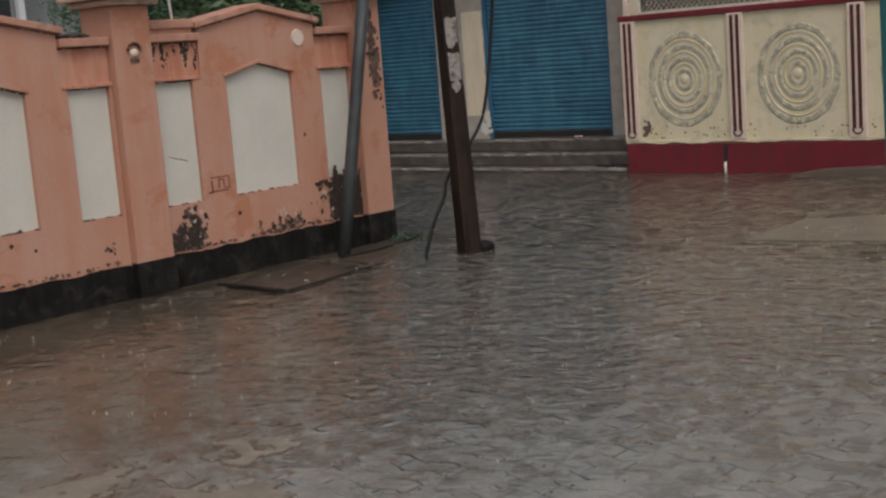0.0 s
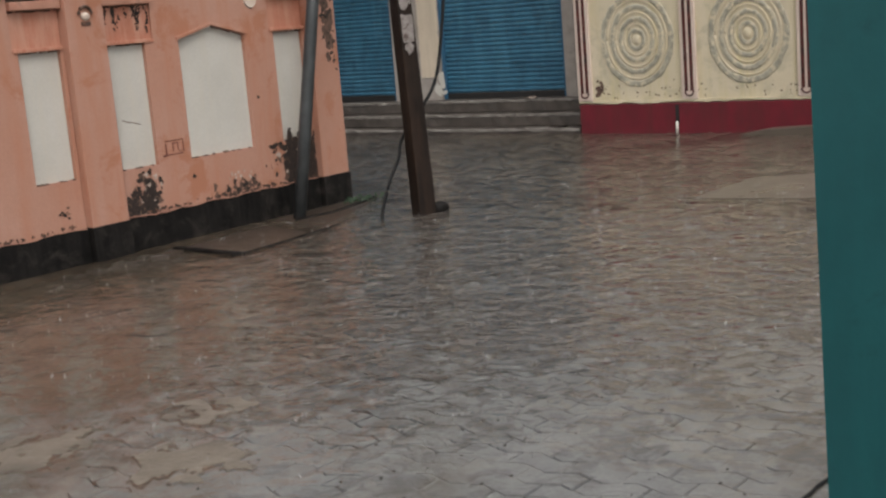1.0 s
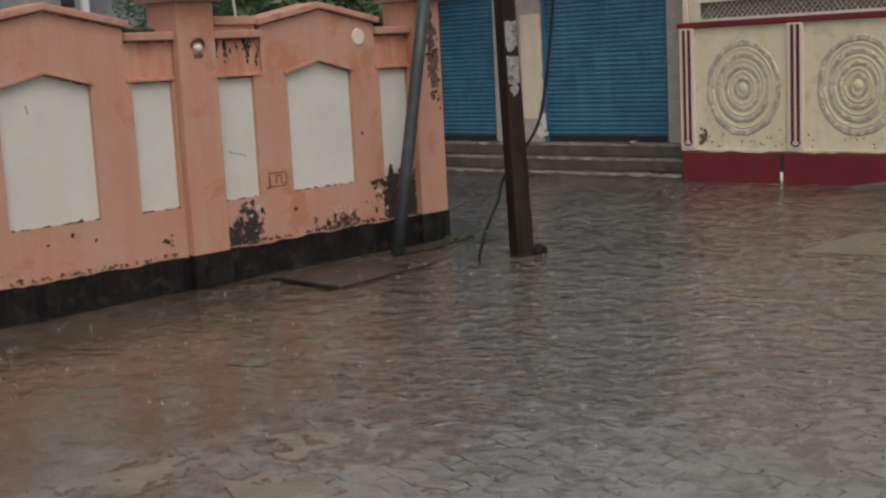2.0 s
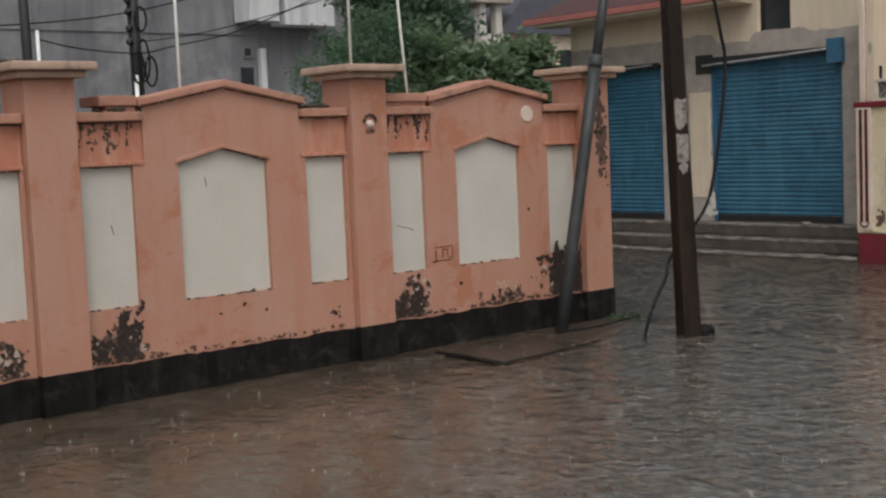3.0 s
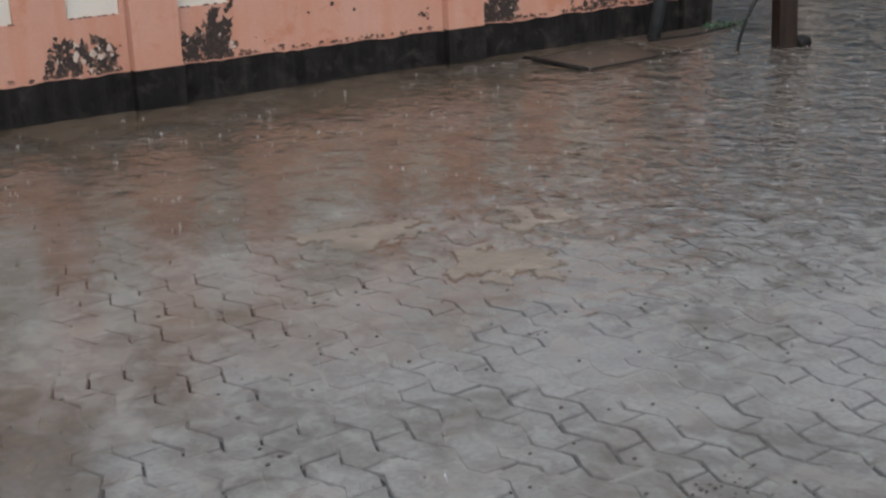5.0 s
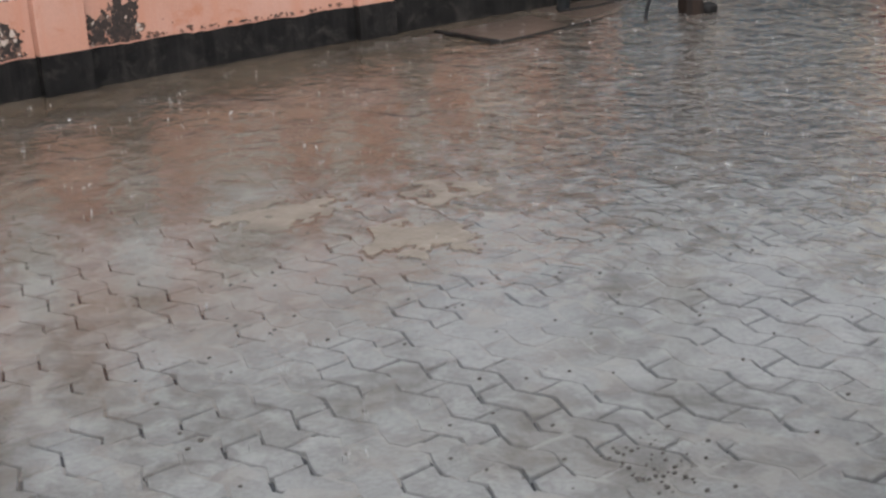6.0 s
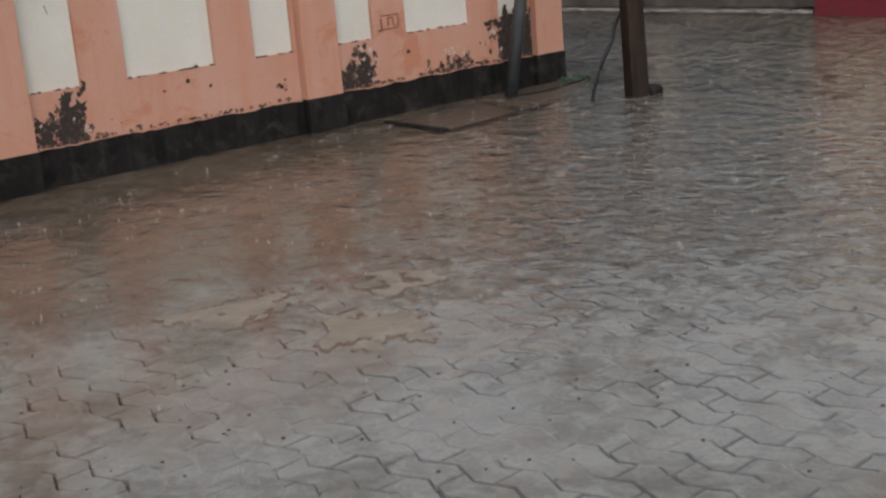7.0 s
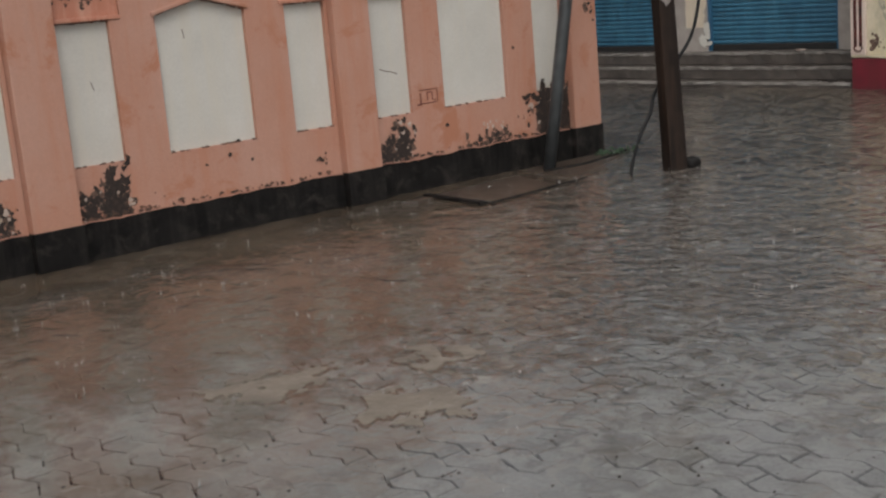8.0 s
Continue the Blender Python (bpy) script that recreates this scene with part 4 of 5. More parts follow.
# steps in front of the shop
steps = thing("front_steps", "wet worn concrete steps before the shop", "steps")
for i, (x, z) in enumerate(((6.2, 0.085), (6.48, 0.3), (6.76, 0.515))):
    bm = bmesh.new()
    add_box(bm, x, 7.3 if i == 2 else x + 0.5, 0.62, 7.2, -0.1 if i == 0 else z - 0.2, z)
    bmesh.ops.subdivide_edges(bm, edges=[e for e in bm.edges if abs(e.verts[0].co.y - e.verts[1].co.y) > 1], cuts=40)
    for v in bm.verts:
        if v.co.x < x + 0.01:
            v.co.x += rng.uniform(-0.012, 0.012)
            v.co.z += rng.uniform(-0.008, 0.004)
    st = part("step", bm, STEP, steps)
    bm = bmesh.new()
    add_box(bm, x - 0.012, x + 0.09, 0.64, 7.18, z - 0.04, z + 0.004)
    bmesh.ops.subdivide_edges(bm, edges=[e for e in bm.edges if abs(e.verts[0].co.y - e.verts[1].co.y) > 1], cuts=50)
    for v in bm.verts:
        v.co.x += rng.uniform(-0.012, 0.008) if v.co.x < x else 0
        v.co.z += rng.uniform(-0.014, 0.003)
    part("nosing", bm, STEP_EDGE, st, "paler uneven nosing")
for x, y, z in ((6.92, 2.0, 0.515), (6.3, 1.0, 0.085), (6.33, 1.2, 0.085)):
    bm = bmesh.new()
    add_prism(bm, [(p[0], p[1]) for p in blob(x, y, 0.09, 0.6)], z, z + 0.025, 'z')
    single("litter", bm, CHIP if z > 0.4 else PEEL, "scrap of litter lying on a step", "litter", group="litter on steps")


# ---- yellow forecourt wall with ring reliefs, its face at x = 6.2 ----
XY = 6.2
yard = thing("forecourt_wall", "cream forecourt wall with ring reliefs and red base", "wall")
Y_END = -9.0
box_part("red_base", (XY - 0.03, XY + 0.24, Y_END, 0.6, -0.1, 0.45), RED, yard, "dark red painted base", bevel=0.015)
box_part("panel_wall", (XY, XY + 0.2, Y_END, 0.6, 0.452, 2.33), YELLOW, yard, "cream panel wall", bevel=0.004)
box_part("red_rail", (XY - 0.05, XY + 0.25, Y_END, 0.64, 2.332, 2.415), RED, yard, "dark red coping rail", bevel=0.012)
n = 70
edge = [(Y_END + (0.6 - Y_END) * i / n, 0.45 + rng.uniform(-0.004, 0.035)) for i in range(n + 1)]
bm = bmesh.new()
add_prism(bm, [(Y_END, 0.5), (0.6, 0.5)][::-1] + edge, XY - 0.036, XY - 0.002, 'x')
part("skirting", bm, YELLOW, yard, "ragged cream paint line")
posts = [0.48 - 1.79 * k for k in range(6)]
for c in posts:
    bm = bmesh.new()
    add_box(bm, XY - 0.045, XY - 0.001, c - 0.125, c + 0.125, 0.502, 2.33)
    pl = part("pilaster", bm, PINKISH, yard, "pale pink pilaster with red stripes", bevel=0.012)
    for d in (-0.045, 0.045):
        box_part("stripe", (XY - 0.053, XY - 0.0455, c + d - 0.026, c + d + 0.026, 0.62, 2.3), RED_STRIPE, pl, "red stripe", bevel=0.003)
    bm = bmesh.new()
    add_tube(bm, [(XY - 0.047, c + 0.07 * math.cos(t), 0.62 + 0.07 * math.sin(t)) for t in (math.pi + math.pi * k / 8 for k in range(9))], 0.014, 6)
    part("stripe_loop", bm, RED_STRIPE, pl)
for k, c in enumerate(posts[:-1]):
    cy, cz = c - 0.93, 1.41
    motif = new("ring_relief")
    motif.parent = yard
    motif["label"] = "concentric ring relief stained grey"
    for r, w in ((0.62, 0.085), (0.45, 0.075), (0.29, 0.065), (0.13, 0.06)):
        bm = bmesh.new()
        seg = 56
        rings = []
        for j in range(seg):
            t = 2 * math.pi * j / seg
            wob = 1 + 0.02 * rng.uniform(-1, 1)
            wob2 = 1 + 0.02 * rng.uniform(-1, 1)
            ring = []
            for rr, x in (((r + w * 0.5) * wob, XY - 0.001), ((r + w * 0.3) * wob, XY - 0.014), ((r - w * 0.3) * wob2, XY - 0.014), ((r - w * 0.5) * wob2, XY - 0.001)):
                ring.append(bm.verts.new((x, cy + rr * 0.93 * math.cos(t), cz + rr * 1.07 * math.sin(t))))
            rings.append(ring)
        for j in range(seg):
            p, q = rings[j], rings[(j + 1) % seg]
            for i in range(3):
                bm.faces.new((p[i], p[i + 1], q[i + 1], q[i]))
        part("stained_ring", bm, RING_DARK, motif)
    for r in (0.535, 0.37, 0.21):
        bm = bmesh.new()
        add_tube(bm, [(XY - 0.004, cy + r * 0.94 * math.cos(t), cz + r * 1.1 * math.sin(t)) for t in (2 * math.pi * j / 48 for j in range(49))], 0.011, 6)
        part("ring_ridge", bm, YELLOW, motif, "cream ridge", smooth=True)
    bm = bmesh.new()
    bmesh.ops.create_uvsphere(bm, u_segments=16, v_segments=8, radius=0.07, matrix=Matrix.Translation((XY, cy, cz)) @ Matrix.Diagonal((0.35, 1, 1.1, 1)))
    part("ring_boss", bm, YELLOW, motif, smooth=True)
bm = bmesh.new()
add_prism(bm, [(-1.9, -0.05), (-3.3, -0.05), (-9.0, -0.05), (-9.0, 0.12), (-3.3, 0.11), (-2.6, 0.07)], XY - 0.32, XY - 0.032, 'x')
part("ramp", bm, ROAD_SLAB, yard, "low mud-stained concrete ramp at the foot", bevel=0.01)
# mould at the panel foot
bm = bmesh.new()
for _ in range(22):
    add_prism(bm, blob(0.24 + rng.gauss(0, 0.05), 0.68 + rng.gauss(0, 0.09), rng.uniform(0.012, 0.04)), XY - 0.005 + rng.uniform(0, 0.002), XY - 0.0005, 'x')
for _ in range(10):
    add_prism(bm, blob(-1.22 + rng.gauss(0, 0.06), 0.55 + rng.gauss(0, 0.03), rng.uniform(0.012, 0.03)), XY - 0.005 + rng.uniform(0, 0.002), XY - 0.0005, 'x')
for _ in range(8):
    add_prism(bm, blob(-3.0 + rng.gauss(0, 0.05), 0.72 + rng.gauss(0, 0.08), rng.uniform(0.01, 0.025)), XY - 0.005 + rng.uniform(0, 0.002), XY - 0.0005, 'x')
for _ in range(110):
    y = rng.uniform(-8.5, 0.3)
    add_prism(bm, blob(y, 0.53 + abs(rng.gauss(0, 0.09)), rng.uniform(0.006, 0.02), rng.uniform(0.5, 1.6)), XY - 0.0048 + rng.uniform(0, 0.002), XY - 0.0005, 'x')
part("mould", bm, PEEL_GREY, yard, "dark mould on the paint")
# no recess: the slot's shade is a black strip on the base
box_part("drain_slot", (XY - 0.034, XY - 0.0302, -1.12, -1.06, 0.12, 0.42), BLACK_IRON, yard, "black strip painted as a dark vertical drain slot", bevel=0)
bm = bmesh.new()
add_tube(bm, [(XY - 0.06, -1.09, -0.03), (XY - 0.06, -1.09, 0.17)], 0.022, 8)
part("drain_pipe", bm, NICHE, yard, "short white drain pipe", smooth=True)
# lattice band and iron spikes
# dark sheet; the shade between the bars is put into its colour
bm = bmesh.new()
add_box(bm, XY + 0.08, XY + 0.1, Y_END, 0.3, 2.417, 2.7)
part("lattice_shade_back", bm, LATTICE_SHADE, yard)
for z in (2.417, 2.7):
    box_part("lattice_rail", (XY + 0.03, XY + 0.12, Y_END, 0.33, z, z + 0.04), LATTICE, yard, bevel=0.006)
bm = bmesh.new()
add_box(bm, XY + 0.03, XY + 0.12, 0.29, 0.35, 2.458, 2.699)
part("lattice_post", bm, LATTICE, yard, bevel=0.006)
bm = bmesh.new()
y = 0.28
while y > -4.2:
    for s in (1, -1):
        a, b = y, y - 0.21
        z0, z1 = (2.459, 2.698) if s > 0 else (2.698, 2.459)
        dy, dz = 0.011, 0.011 * s
        x0, x1 = (XY + 0.05, XY + 0.062) if s > 0 else (XY + 0.063, XY + 0.075)
        add_prism(bm, [(a - dy, z0 + dz), (a + dy, z0 - dz), (b + dy, z1 - dz), (b - dy, z1 + dz)], x0, x1, 'x')
    y -= 0.085
part("lattice_bars", bm, LATTICE, yard, "white diagonal lattice")["kind"] = "stuff"
y = 0.25
while y > -4.2:
    bm = bmesh.new()
    w = rng.choice((0.022, 0.03, 0.026, 0.036))
    h = rng.uniform(0.15, 0.19)
    add_prism(bm, [(y - w * 0.7, 2.741), (y + w * 0.7, 2.741), (y + w * 0.7, 2.765), (y + w, 2.741 + h * 0.55), (y + w * 0.8, 2.741 + h), (y - w * 0.8, 2.741 + h), (y - w, 2.741 + h * 0.55), (y - w * 0.7, 2.765)], XY + 0.06, XY + 0.085, 'x')
    part("spike", bm, BLACK_IRON, yard, "short black iron spike")
    y -= rng.choice((0.12, 0.13, 0.15, 0.16))

house = thing("cream_house", "cream-painted house behind the forecourt wall", "house")
box_part("wall", (8.6, 13, -12, 0.6, 0, 6), CREAM, house, "cream front wall", bevel=0.01)
bm = bmesh.new()
add_box(bm, 6.46, 6.56, 0.63, 0.72, 2.3, 4.15)
part("corner_strip", bm, PINKISH, house, "pale pink corner strip", bevel=0.01)
bm = bmesh.new()
add_box(bm, 6.5, 8.6, 0.5, 0.62, 0.0, 4.2)
part("side_wall", bm, CREAM, house)
bm = bmesh.new()
add_prism(bm, blob(0.56, 3.22, 0.1, 0.3), 6.49, 6.5, 'x')
part("cement_patch", bm, CEMENT, house, "grey cement patch")


# ---- behind the boundary wall: buildings, poles, wires, trees ----
grey_building = thing("grey_building", "large raw grey plastered building beyond the wall", "building")
box_part("wall", (3.25, 17.2, 28, 40, 0, 13), GREY_BLD, grey_building, bevel=0)
for x0, x1, z0, z1 in ((12.5, 13.0, 4.3, 4.9), (12.7, 12.92, 5.3, 5.55), (6.2, 6.9, 8.2, 9.6), (9.4, 10.1, 8.2, 9.6)):
    w = box_part("window", (x0, x1, 27.96, 27.995, z0, z1), DARK_GLASS, grey_building, "dark opening", bevel=0)
    box_part("sill", (x0 - 0.06, x1 + 0.06, 27.9, 27.995, z0 - 0.08, z0 - 0.005), GREY_BLD, w, bevel=0.005)
box_part("white_pipe", (13.2, 13.45, 27.8, 27.99, 0.2, 5.55), WHITE_BLD, grey_building, "white downpipe box", bevel=0.02)
for x0, x1, z0 in ((12.36, 13.55, 6.4), (13.8, 15.85, 6.3)):
    bal = box_part("balcony", (x0, x1, 27.0, 27.99, z0, z0 + 0.95), WHITE_BLD, grey_building, "white balcony front", bevel=0.02)
    box_part("balcony_rail", (x0 - 0.05, x1 + 0.05, 26.95, 27.99, z0 + 0.955, z0 + 1.05), WHITE_BLD, bal, bevel=0.01)
    box_part("balcony_door", (x0 + 0.4, x1 - 0.3, 27.95, 27.994, z0 + 1.1, z0 + 2.4), DARK_GLASS, bal, bevel=0)
for z in (3.2, 6.0, 9.2):
    box_part("floor_band", (3.25, 17.2, 27.95, 27.998, z, z + 0.16), GREY_BLD, grey_building, bevel=0.01)

white_building = thing("white_building", "white-painted narrow building with dark slits", "building")
box_part("wall", (1.96, 3.2, 27.2, 33, 0, 12), WHITE_BLD, white_building, bevel=0.01)
for x0, x1, z0, z1 in ((2.35, 2.55, 5.3, 6.7), (2.1, 2.28, 4.95, 5.2), (2.6, 2.7, 5.0, 5.4), (2.65, 2.8, 3.6, 3.95), (2.4, 2.7, 8.0, 9.2)):
    w = box_part("window", (x0, x1, 27.14, 27.195, z0, z1), DARK_GLASS, white_building, "dark slit window", bevel=0)
    box_part("frame", (x0 - 0.04, x1 + 0.04, 27.1, 27.139, z0 - 0.05, z0 - 0.005), GREY_BLD, w, bevel=0)
box_part("ledge", (1.96, 2.55, 26.8, 27.195, 4.86, 4.95), WHITE_BLD, white_building, bevel=0.01)

side_building = thing("side_building", "pale building with wide brown shuttered window", "building")
box_part("wall", (-4.0, 1.9, 28, 33, 0, 11), WHITE_BLD, side_building, bevel=0.01)
w = box_part("window", (0.8, 1.9, 27.9, 27.995, 4.75, 7.2), BROWN_SHUT, side_building, "brown shuttered window", bevel=0.01)
for i in range(5):
    box_part("shutter_board", (0.82 + i * 0.216, 1.02 + i * 0.216, 27.86, 27.899, 4.78, 7.15), BROWN_SHUT, w, bevel=0.006)
box_part("sunshade", (0.6, 1.94, 27.2, 27.99, 4.25, 4.4), CEMENT, side_building, "cement sunshade", bevel=0.01)

far_house = thing("far_house", "distant pale house with a slate-grey roof", "house")
box_part("wall", (30.5, 42, 34, 44, 0, 7.1), CREAM, far_house, bevel=0.01)
bm = bmesh.new()
add_prism(bm, [(30.0, 7.0), (42.5, 7.0), (39, 10.6), (33.5, 10.6)], 33.6, 44, 'y')
part("roof", bm, SLATE, far_house, "slate-grey hipped roof")
for x in (31.2, 32.8, 34.4, 36.5):
    w = box_part("window", (x, x + 0.8, 33.93, 33.995, 4.9, 6.3), DARK_GLASS, far_house, bevel=0)
    box_part("frame", (x - 0.08, x + 0.88, 33.88, 33.929, 4.78, 4.88), WHITE_BLD, w, bevel=0.01)
for x in (28.75, 29.75):
    box_part("porch_column", (x, x + 0.38, 33.5, 33.9, 0, 8.3), NICHE, far_house, "pale porch column", bevel=0.02)
box_part("porch_roof", (28.3, 30.6, 33.2, 36, 8.305, 8.6), CEMENT, far_house, "flat porch slab", bevel=0.02)
box_part("porch_parapet", (28.6, 30.4, 33.3, 33.5, 6.2, 6.9), NICHE, far_house, bevel=0.02)


def wire(points, r=0.011):
    bm = bmesh.new()
    add_tube(bm, smooth_path(points, 6), r, 6)
    single("overhead_wire", bm, CABLE, "thin black overhead wire behind the wall", "wire", group="overhead wires", smooth=True)


def cable_pole(x, y, r, coils):
    p = thing("cable_pole", "dark pole with bundled cables behind the wall" if coils else "slim dark metal pole behind the wall", "pole", "poles behind the wall")
    bm = bmesh.new()
    add_tube(bm, [(x, y, -0.08), (x - 0.02, y, 3.0), (x - 0.06, y, 6.5)], [r * 1.1, r, r * 0.9], 12)
    part("shaft", bm, BLACK_IRON, p, smooth=True)
    if coils:
        for k, (dx, z, h) in enumerate(((0.03, 3.35, 0.28), (-0.06, 3.25, 0.22), (0.12, 3.2, 0.2), (0.0, 3.9, 0.16))):
            bm = bmesh.new()
            pts = [(x + dx + 0.085 * math.cos(t), y - r - 0.03 - 0.01 * k, z + h * math.sin(t)) for t in (2 * math.pi * j / 20 for j in range(21))]
            add_tube(bm, pts, 0.016, 6)
            part("cable_coil", bm, CABLE, p, "hanging loop of cable", smooth=True)
        for z in (3.6, 3.78, 4.0, 4.15):
            bm = bmesh.new()
            bmesh.ops.create_uvsphere(bm, u_segments=10, v_segments=6, radius=0.05, matrix=Matrix.Translation((x - 0.13, y - 0.05, z)))
            part("insulator", bm, BLACK_IRON, p, smooth=True)
            box_part("bracket", (x - 0.13, x - 0.04, y - 0.06, y - 0.04, z - 0.012, z + 0.012), BLACK_IRON, p, bevel=0)
        bm = bmesh.new()
        add_tube(bm, [(x - 0.09, y - 0.1, -0.08), (x - 0.09, y - 0.1, 3.15)], 0.03, 8)
        part("conduit", bm, ROD, p, "white conduit", smooth=True)


cable_pole(-2.75, 6.0, 0.085, True)
cable_pole(-4.27, 6.0, 0.065, False)
bm = bmesh.new()
add_tube(bm, [(-4.17, 5.9, -0.08), (-4.19, 5.9, 3.72)], 0.024, 8)
single("white_conduit", bm, ROD, "white plastic conduit beside a slim pole", "conduit", smooth=True)
wire([(-6.5, 6.0, 3.72), (-4.9, 6.0, 3.76), (-3.6, 6.0, 3.88), (-2.75, 6.0, 4.02), (-2.0, 6.0, 4.2), (-1.0, 6.0, 4.5)])
wire([(-4.2, 5.95, 3.62), (-3.6, 5.95, 3.5), (-2.75, 5.95, 3.45), (-2.2, 5.95, 3.56), (-1.2, 5.95, 3.78), (0.2, 5.95, 4.3)])
wire([(-2.75, 5.95, 3.6), (-1.9, 5.95, 3.72), (-0.9, 5.95, 3.95), (0.3, 5.95, 4.28)], 0.009)
wire([(-7.2, 6.05, 4.05), (-4.27, 6.05, 4.15), (-2.75, 6.05, 4.22), (-0.6, 6.05, 4.6)], 0.009)


def leaf_cluster(bm, c, size, rnd):
    d = Vector((rnd.gauss(0, 1), rnd.gauss(0, 1), rnd.gauss(0, 0.6))).normalized()
    s = d.cross(Vector((rnd.gauss(0, 1), rnd.gauss(0, 1), 1.5))).normalized()
    up = d.cross(s) * 0.12 * size
    v = [bm.verts.new(c + q) for q in (-d * size, -s * size * 0.42 + up, d * size, s * size * 0.42 + up)]
    bm.faces.new((v[0], v[1], v[2]))
    bm.faces.new((v[0], v[2], v[3]))


def tree(x, y, height, clumps, leaves, size, mat, label, droop=0.0):
    rnd = random.Random(int(x * 31 + y * 17 + 500))
    t = thing("tree", label, "tree", "trees behind the wall")
    bm = bmesh.new()
    add_tube(bm, [(x, y, -0.1), (x + 0.05, y, height * 0.35), (x - 0.04, y + 0.06, height * 0.75)], [0.13, 0.1, 0.06], 10)
    part("trunk", bm, BARK, t, smooth=True)
    for cx, cy, cz, rx, rz in clumps:
        bm = bmesh.new()
        add_tube(bm, smooth_path([(x, y, height * 0.4), ((x + cx) / 2, (y + cy) / 2, (height * 0.45 + cz) / 2 + 0.1), (cx, cy, cz)], 4), [0.05 - 0.0045 * k for k in range(9)], 6)
        part("limb", bm, BARK, t, smooth=True)
    bm = bmesh.new()
    total = sum(c[3] * c[3] * c[4] for c in clumps)
    for cx, cy, cz, rx, rz in clumps:
        subs = []
        for _ in range(max(6, int(26 * rx))):
            q = Vector((rnd.gauss(0, 1), rnd.gauss(0, 1), rnd.gauss(0, 1))).normalized() * rnd.uniform(0.55, 1.0)
            subs.append(Vector((cx + q.x * rx, cy + q.y * rx, cz + q.z * rz)))
        for _ in range(int(leaves * rx * rx * rz / total)):
            b = rnd.choice(subs)
            r = 0.12 + 0.09 * rx
            p = b + Vector((rnd.gauss(0, r), rnd.gauss(0, r), rnd.gauss(0, r * 0.75)))
            if droop:
                p.z -= droop * abs(rnd.gauss(0, 1))
            leaf_cluster(bm, p, size * rnd.uniform(0.6, 1.3), rnd)
    part("crown", bm, mat, t)


tree(1.9, 6.9, 3.9, [(0.75, 6.8, 3.1, 0.4, 0.4), (1.5, 6.6, 3.35, 0.5, 0.5), (2.0, 7.0, 3.95, 0.5, 0.4), (2.5, 6.9, 3.8, 0.55, 0.5), (1.8, 6.9, 2.8, 0.7, 0.5)], 11000, 0.045, LEAF, "bushy green tree with feathery foliage", 0.06)
tree(3.2, 7.0, 3.5, [(2.6, 7.0, 3.3, 0.5, 0.4), (3.3, 7.0, 3.6, 0.45, 0.35), (4.1, 7.2, 3.5, 0.5, 0.4), (4.6, 7.1, 3.35, 0.45, 0.4), (3.4, 6.8, 2.8, 0.8, 0.4)], 4300, 0.11, BROAD_LEAF, "broad-leaved green shrub-like tree by the wall")
tree(5.7, 7.4, 3.3, [(5.1, 7.5, 3.4, 0.5, 0.4), (5.8, 7.3, 3.5, 0.45, 0.4), (5.6, 7.5, 2.8, 0.8, 0.4), (6.3, 7.6, 3.4, 0.45, 0.45), (7.1, 8.6, 3.6, 0.55, 0.45)], 4300, 0.11, BROAD_LEAF, "broad-leaved green tree near the shop")
tree(5.4, 10.5, 6.5, [(4.6, 10.4, 5.2, 0.7, 0.7), (5.5, 10.6, 5.5, 0.9, 0.9), (5.1, 10.4, 4.55, 0.8, 0.7), (6.4, 10.7, 5.1, 0.75, 0.8), (7.1, 11, 4.8, 0.6, 0.5)], 10000, 0.08, LEAF_DEEP, "tall dark green tree with drooping foliage", 0.14)
tree(9.0, 17.0, 5.5, [(9.3, 17, 4.6, 1.0, 0.7), (11.0, 17.5, 4.4, 1.0, 0.7), (12.6, 18, 4.4, 1.0, 0.7)], 3600, 0.12, LEAF_DEEP, "distant dark green tree", 0.0)

# plain shop front behind the camera
bm = bmesh.new()
add_box(bm, -16, -13.9, -16, 4, 0, 4.2)
add_box(bm, -13.9, -6, -16, -13, 0, 4.2)
single("wall_behind", bm, CREAM, "plain cream wall of the shops opposite", "wall", kind="structure")

# ---- silt washed over the pavers ----
def silt(x0, x1, y0, y1, high, label):
    """A low bank of silt that dips under the water at its ragged edge."""
    n = 72
    verts, faces = [], []
    for i in range(n + 1):
        for j in range(n + 1):
            u, v = 2 * i / n - 1, 2 * j / n - 1
            x, y = (x0 + x1) / 2 + u * (x1 - x0) / 2, (y0 + y1) / 2 + v * (y1 - y0) / 2
            z = high - 0.03 * (u * u + v * v) + 0.014 * noise.noise((x * 3.0, y * 3.0, 1)) + 0.017 * noise.noise((x * 8, y * 8, 4)) + 0.007 * noise.noise((x * 22, y * 22, 8))
            verts.append((x, y, min(z, 0.0035) if z > -0.0005 else 7 * z))
    for i in range(n):
        for j in range(n):
            a = i * (n + 1) + j
            faces.append((a, a + n + 1, a + n + 2, a + 1))
    me = bpy.data.meshes.new("silt_patch")
    me.from_pydata(verts, [], faces)
    me.materials.append(SILT)
    tagged(new("silt_patch", me), label, "silt", kind="stuff")


silt(-8.0, -6.7, -4.75, -3.85, 0.008, "pale tan silt washed over the pavers")
silt(-7.65, -6.6, -5.75, -4.75, 0.008, "tan silt tongue between wet pavers")
silt(-6.9, -6.1, -5.1, -4.3, 0.006, "thin tan silt left on the pavers")

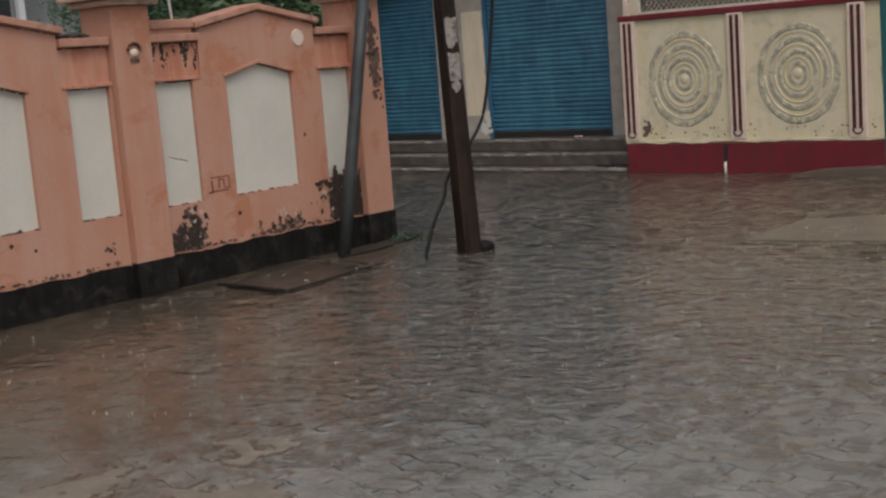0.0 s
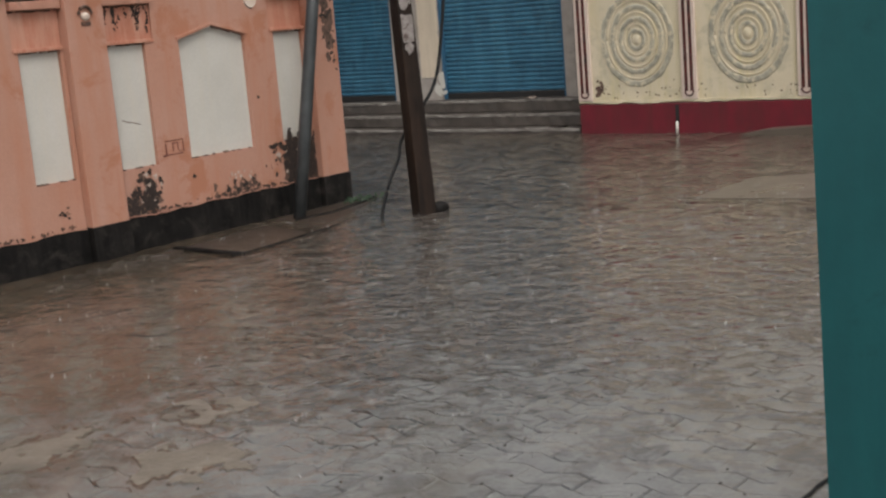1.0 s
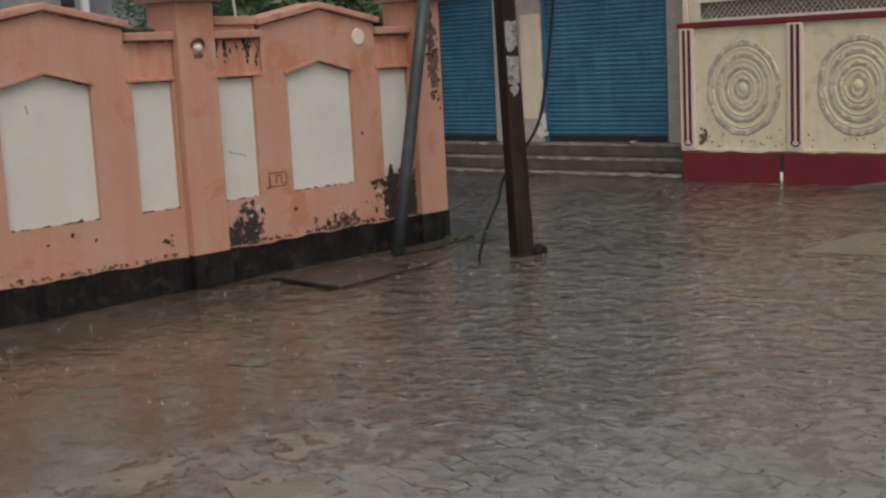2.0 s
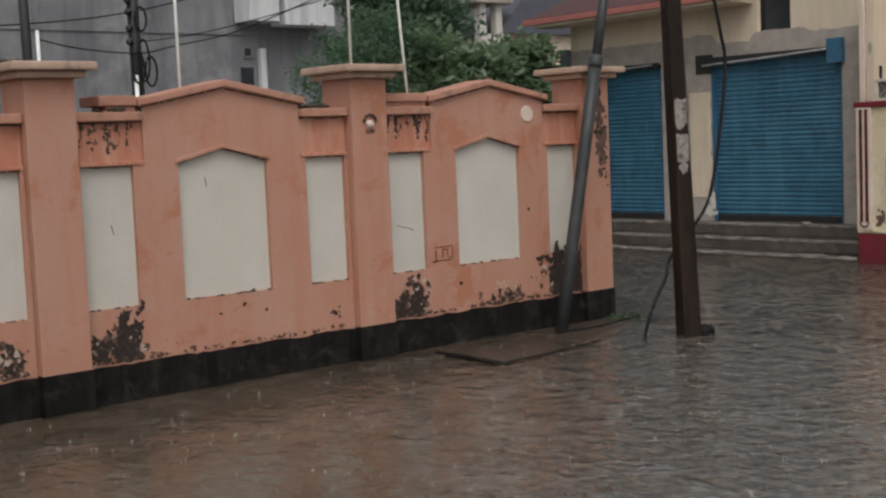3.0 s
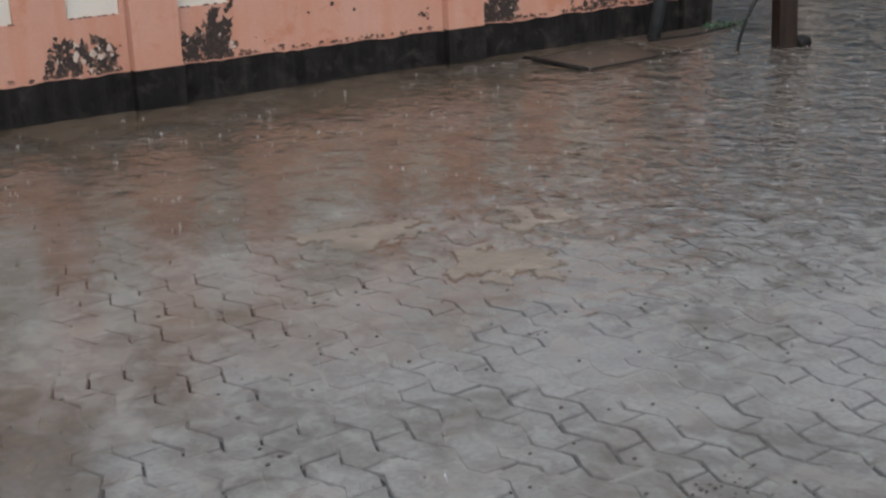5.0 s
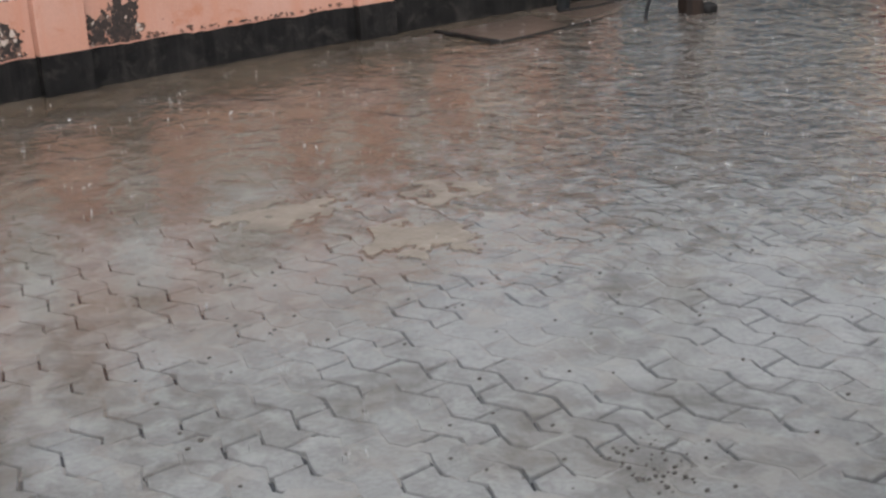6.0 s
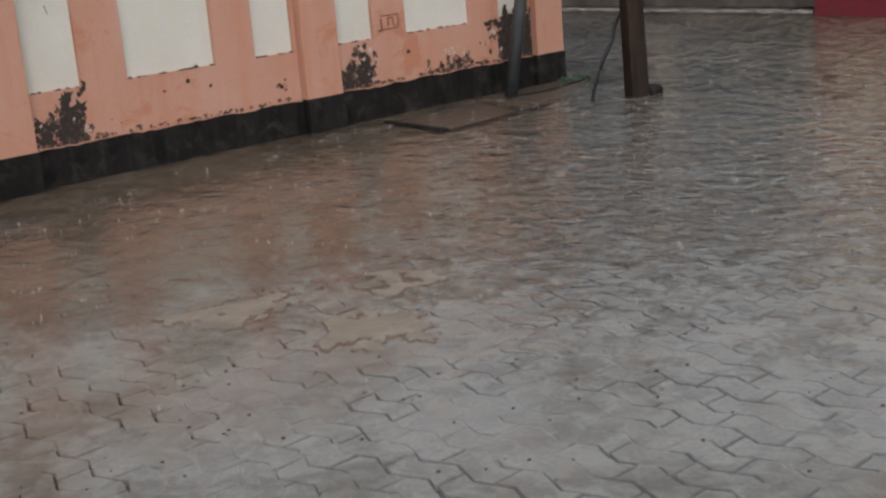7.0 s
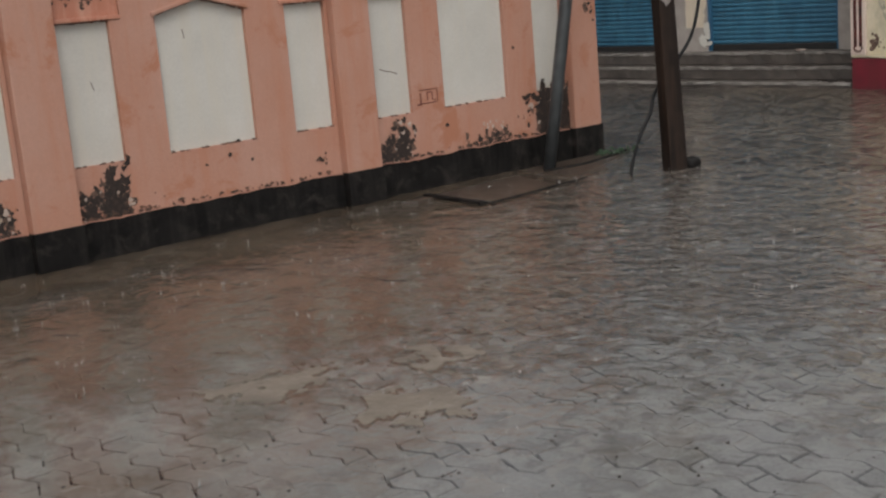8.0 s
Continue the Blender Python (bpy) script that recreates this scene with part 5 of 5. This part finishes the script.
# ---- rain splashes on the water ----
bm = bmesh.new()
for _ in range(800):
    x, y = rng.uniform(-9, 2), rng.uniform(-7.0, -0.4)
    h = rng.uniform(0.01, 0.034)
    r = rng.uniform(0.0015, 0.0032)
    for k in range(rng.choice((1, 1, 2, 3))):
        dx, dy = rng.gauss(0, 0.012), rng.gauss(0, 0.012)
        top = bm.verts.new((x + dx, y + dy, h + 0.012))
        low = bm.verts.new((x + dx, y + dy, -0.004))
        ring = [bm.verts.new((x + dx + r * math.cos(t), y + dy + r * math.sin(t), h * 0.5)) for t in (0, 1.57, 3.14, 4.71)]
        for i in range(4):
            bm.faces.new((ring[i], ring[(i + 1) % 4], top))
            bm.faces.new((ring[(i + 1) % 4], ring[i], low))
single("rain_splashes", bm, DROP, "tiny splashes of rain on the water", "splashes", kind="stuff", smooth=True)

# ---- interlocking zigzag pavers, rows along y ----
PL, PW, AMP = 0.305, 0.1515, 0.029


def level(x, y):
    """Height of the paving: a gentle fall towards the wall."""
    d = y + 0.24 * x + 7.3
    h = -0.009 - 0.005 * d - 0.012 * max(0.0, 0.41 * x - y - 5.1)
    return max(min(h, -0.0075), -0.03) + 0.003 * noise.noise((x * 0.9, y * 0.9, 3)) + 0.002 * noise.noise((x * 2.5, y * 2.5, 7))


prng = random.Random(3)
SHAPE = [tuple(range(20, 30))] + [f for i in range(10) for f in ((i, (i + 1) % 10, 10 + (i + 1) % 10, 10 + i), (10 + i, 10 + (i + 1) % 10, 20 + (i + 1) % 10, 20 + i))]


def paver_points(phase):
    """One paver with chipped, slightly uneven edges: foot, arris and top outlines."""
    sign = -1 if phase == 0 else 1
    edge = [(sign * g, PL * (k / 4 - 0.5)) for k, g in enumerate((0.0, AMP, 0.0, -AMP, 0.0))]
    worn = [(prng.gauss(0, 0.0022), prng.gauss(0, 0.0022)) for _ in range(10)]

    def ring(inset, z):
        out = [(PW / 2 - inset + g, max(min(y, PL / 2 - inset), -PL / 2 + inset), z) for g, y in edge]
        out += [(-PW / 2 + inset + g, max(min(y, PL / 2 - inset), -PL / 2 + inset), z) for g, y in edge[::-1]]
        return [(x + a, y + b, z) for (x, y, z), (a, b) in zip(out, worn)]
    return ring(0.0065, -0.05), ring(0.0065, -0.005), ring(0.0095, 0.0)


# black bed paints the shade deep in open joints; silt fills most to the brim
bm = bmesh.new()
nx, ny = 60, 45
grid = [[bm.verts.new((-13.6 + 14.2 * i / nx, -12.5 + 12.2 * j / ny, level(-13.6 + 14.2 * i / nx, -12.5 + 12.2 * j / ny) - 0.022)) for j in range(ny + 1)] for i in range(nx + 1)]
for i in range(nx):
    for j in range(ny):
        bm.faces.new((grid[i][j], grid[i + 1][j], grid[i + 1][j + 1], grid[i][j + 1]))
single("joint_shade_bed", bm, JOINT_SHADE, "black bed painted as the shade deep in the open joints", "soil", kind="stuff")
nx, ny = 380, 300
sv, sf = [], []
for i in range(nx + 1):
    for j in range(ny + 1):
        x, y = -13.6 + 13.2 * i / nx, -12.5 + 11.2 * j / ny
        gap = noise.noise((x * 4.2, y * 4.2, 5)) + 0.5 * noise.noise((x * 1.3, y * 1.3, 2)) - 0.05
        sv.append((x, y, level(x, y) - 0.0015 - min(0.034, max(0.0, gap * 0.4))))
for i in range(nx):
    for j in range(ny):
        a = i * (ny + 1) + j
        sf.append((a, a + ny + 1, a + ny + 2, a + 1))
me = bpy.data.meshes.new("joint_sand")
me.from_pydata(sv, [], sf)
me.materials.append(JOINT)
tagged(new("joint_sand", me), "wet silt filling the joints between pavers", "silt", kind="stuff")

bm = bmesh.new()
for k in range(330):
    r = rng.uniform(0.003, 0.009)
    x, y = (-8.1 + rng.gauss(0, 0.09), -7.66 + rng.gauss(0, 0.12)) if k < 60 else (rng.uniform(-10, -4), rng.uniform(-8.4, -4.6))
    bmesh.ops.create_icosphere(bm, subdivisions=1, radius=r, matrix=Matrix.Translation((x, y, r * 0.3)) @ Matrix.Diagonal((1.4, 1.0, 0.6, 1)))
single("grit", bm, GRIT, "dark grit and crumbs scattered on the pavers", "grit", kind="stuff")

geo = [[sum((list(r) for r in paver_points(p)), []) for _ in range(5)] for p in (0, 1)]
base_mesh = [[], []]
for p in (0, 1):
    for pts in geo[p]:
        me = bpy.data.meshes.new("paver")
        me.from_pydata(pts, [], SHAPE)
        me.materials.append(PAVER)
        base_mesh[p].append(me)
pavement = thing("pavement", "wet grey interlocking zigzag concrete pavers", "pavement", kind="structure")
all_v, all_f = [], []
count = 0
for i in range(-31, 58):
    x = -8.817 + PW * i
    p = i % 2
    for j in range(-18, 22):
        y = -6.98 + PL * (j + 0.5 + 0.5 * p)
        if y > -0.25:
            continue
        tilt = (prng.gauss(0, 0.01), prng.gauss(0, 0.014))
        z = level(x, y) + max(min(prng.gauss(0, 0.0012), 0.0025), -0.0025)
        v = prng.randrange(5)
        if -9.7 < x < -6.9 and -8.0 < y < -4.2 and count < 300:
            ob = new("paver", base_mesh[p][v])
            ob.parent = pavement
            ob.location = (x, y, z)
            ob.rotation_euler = (tilt[0], tilt[1], prng.gauss(0, 0.008))
            count += 1
        else:
            g = np.array(geo[p][v])
            g[:, 2] += g[:, 0] * tilt[1] + g[:, 1] * tilt[0] + z
            g[:, :2] += (x, y)
            o = len(all_v)
            all_v.extend(map(tuple, g))
            all_f.extend(tuple(o + k for k in f) for f in SHAPE)
me = bpy.data.meshes.new("far_pavers")
me.from_pydata(all_v, [], all_f)
me.materials.append(PAVER)
rest = new("far_pavers", me)
rest.parent = pavement
rest["kind"] = "stuff"
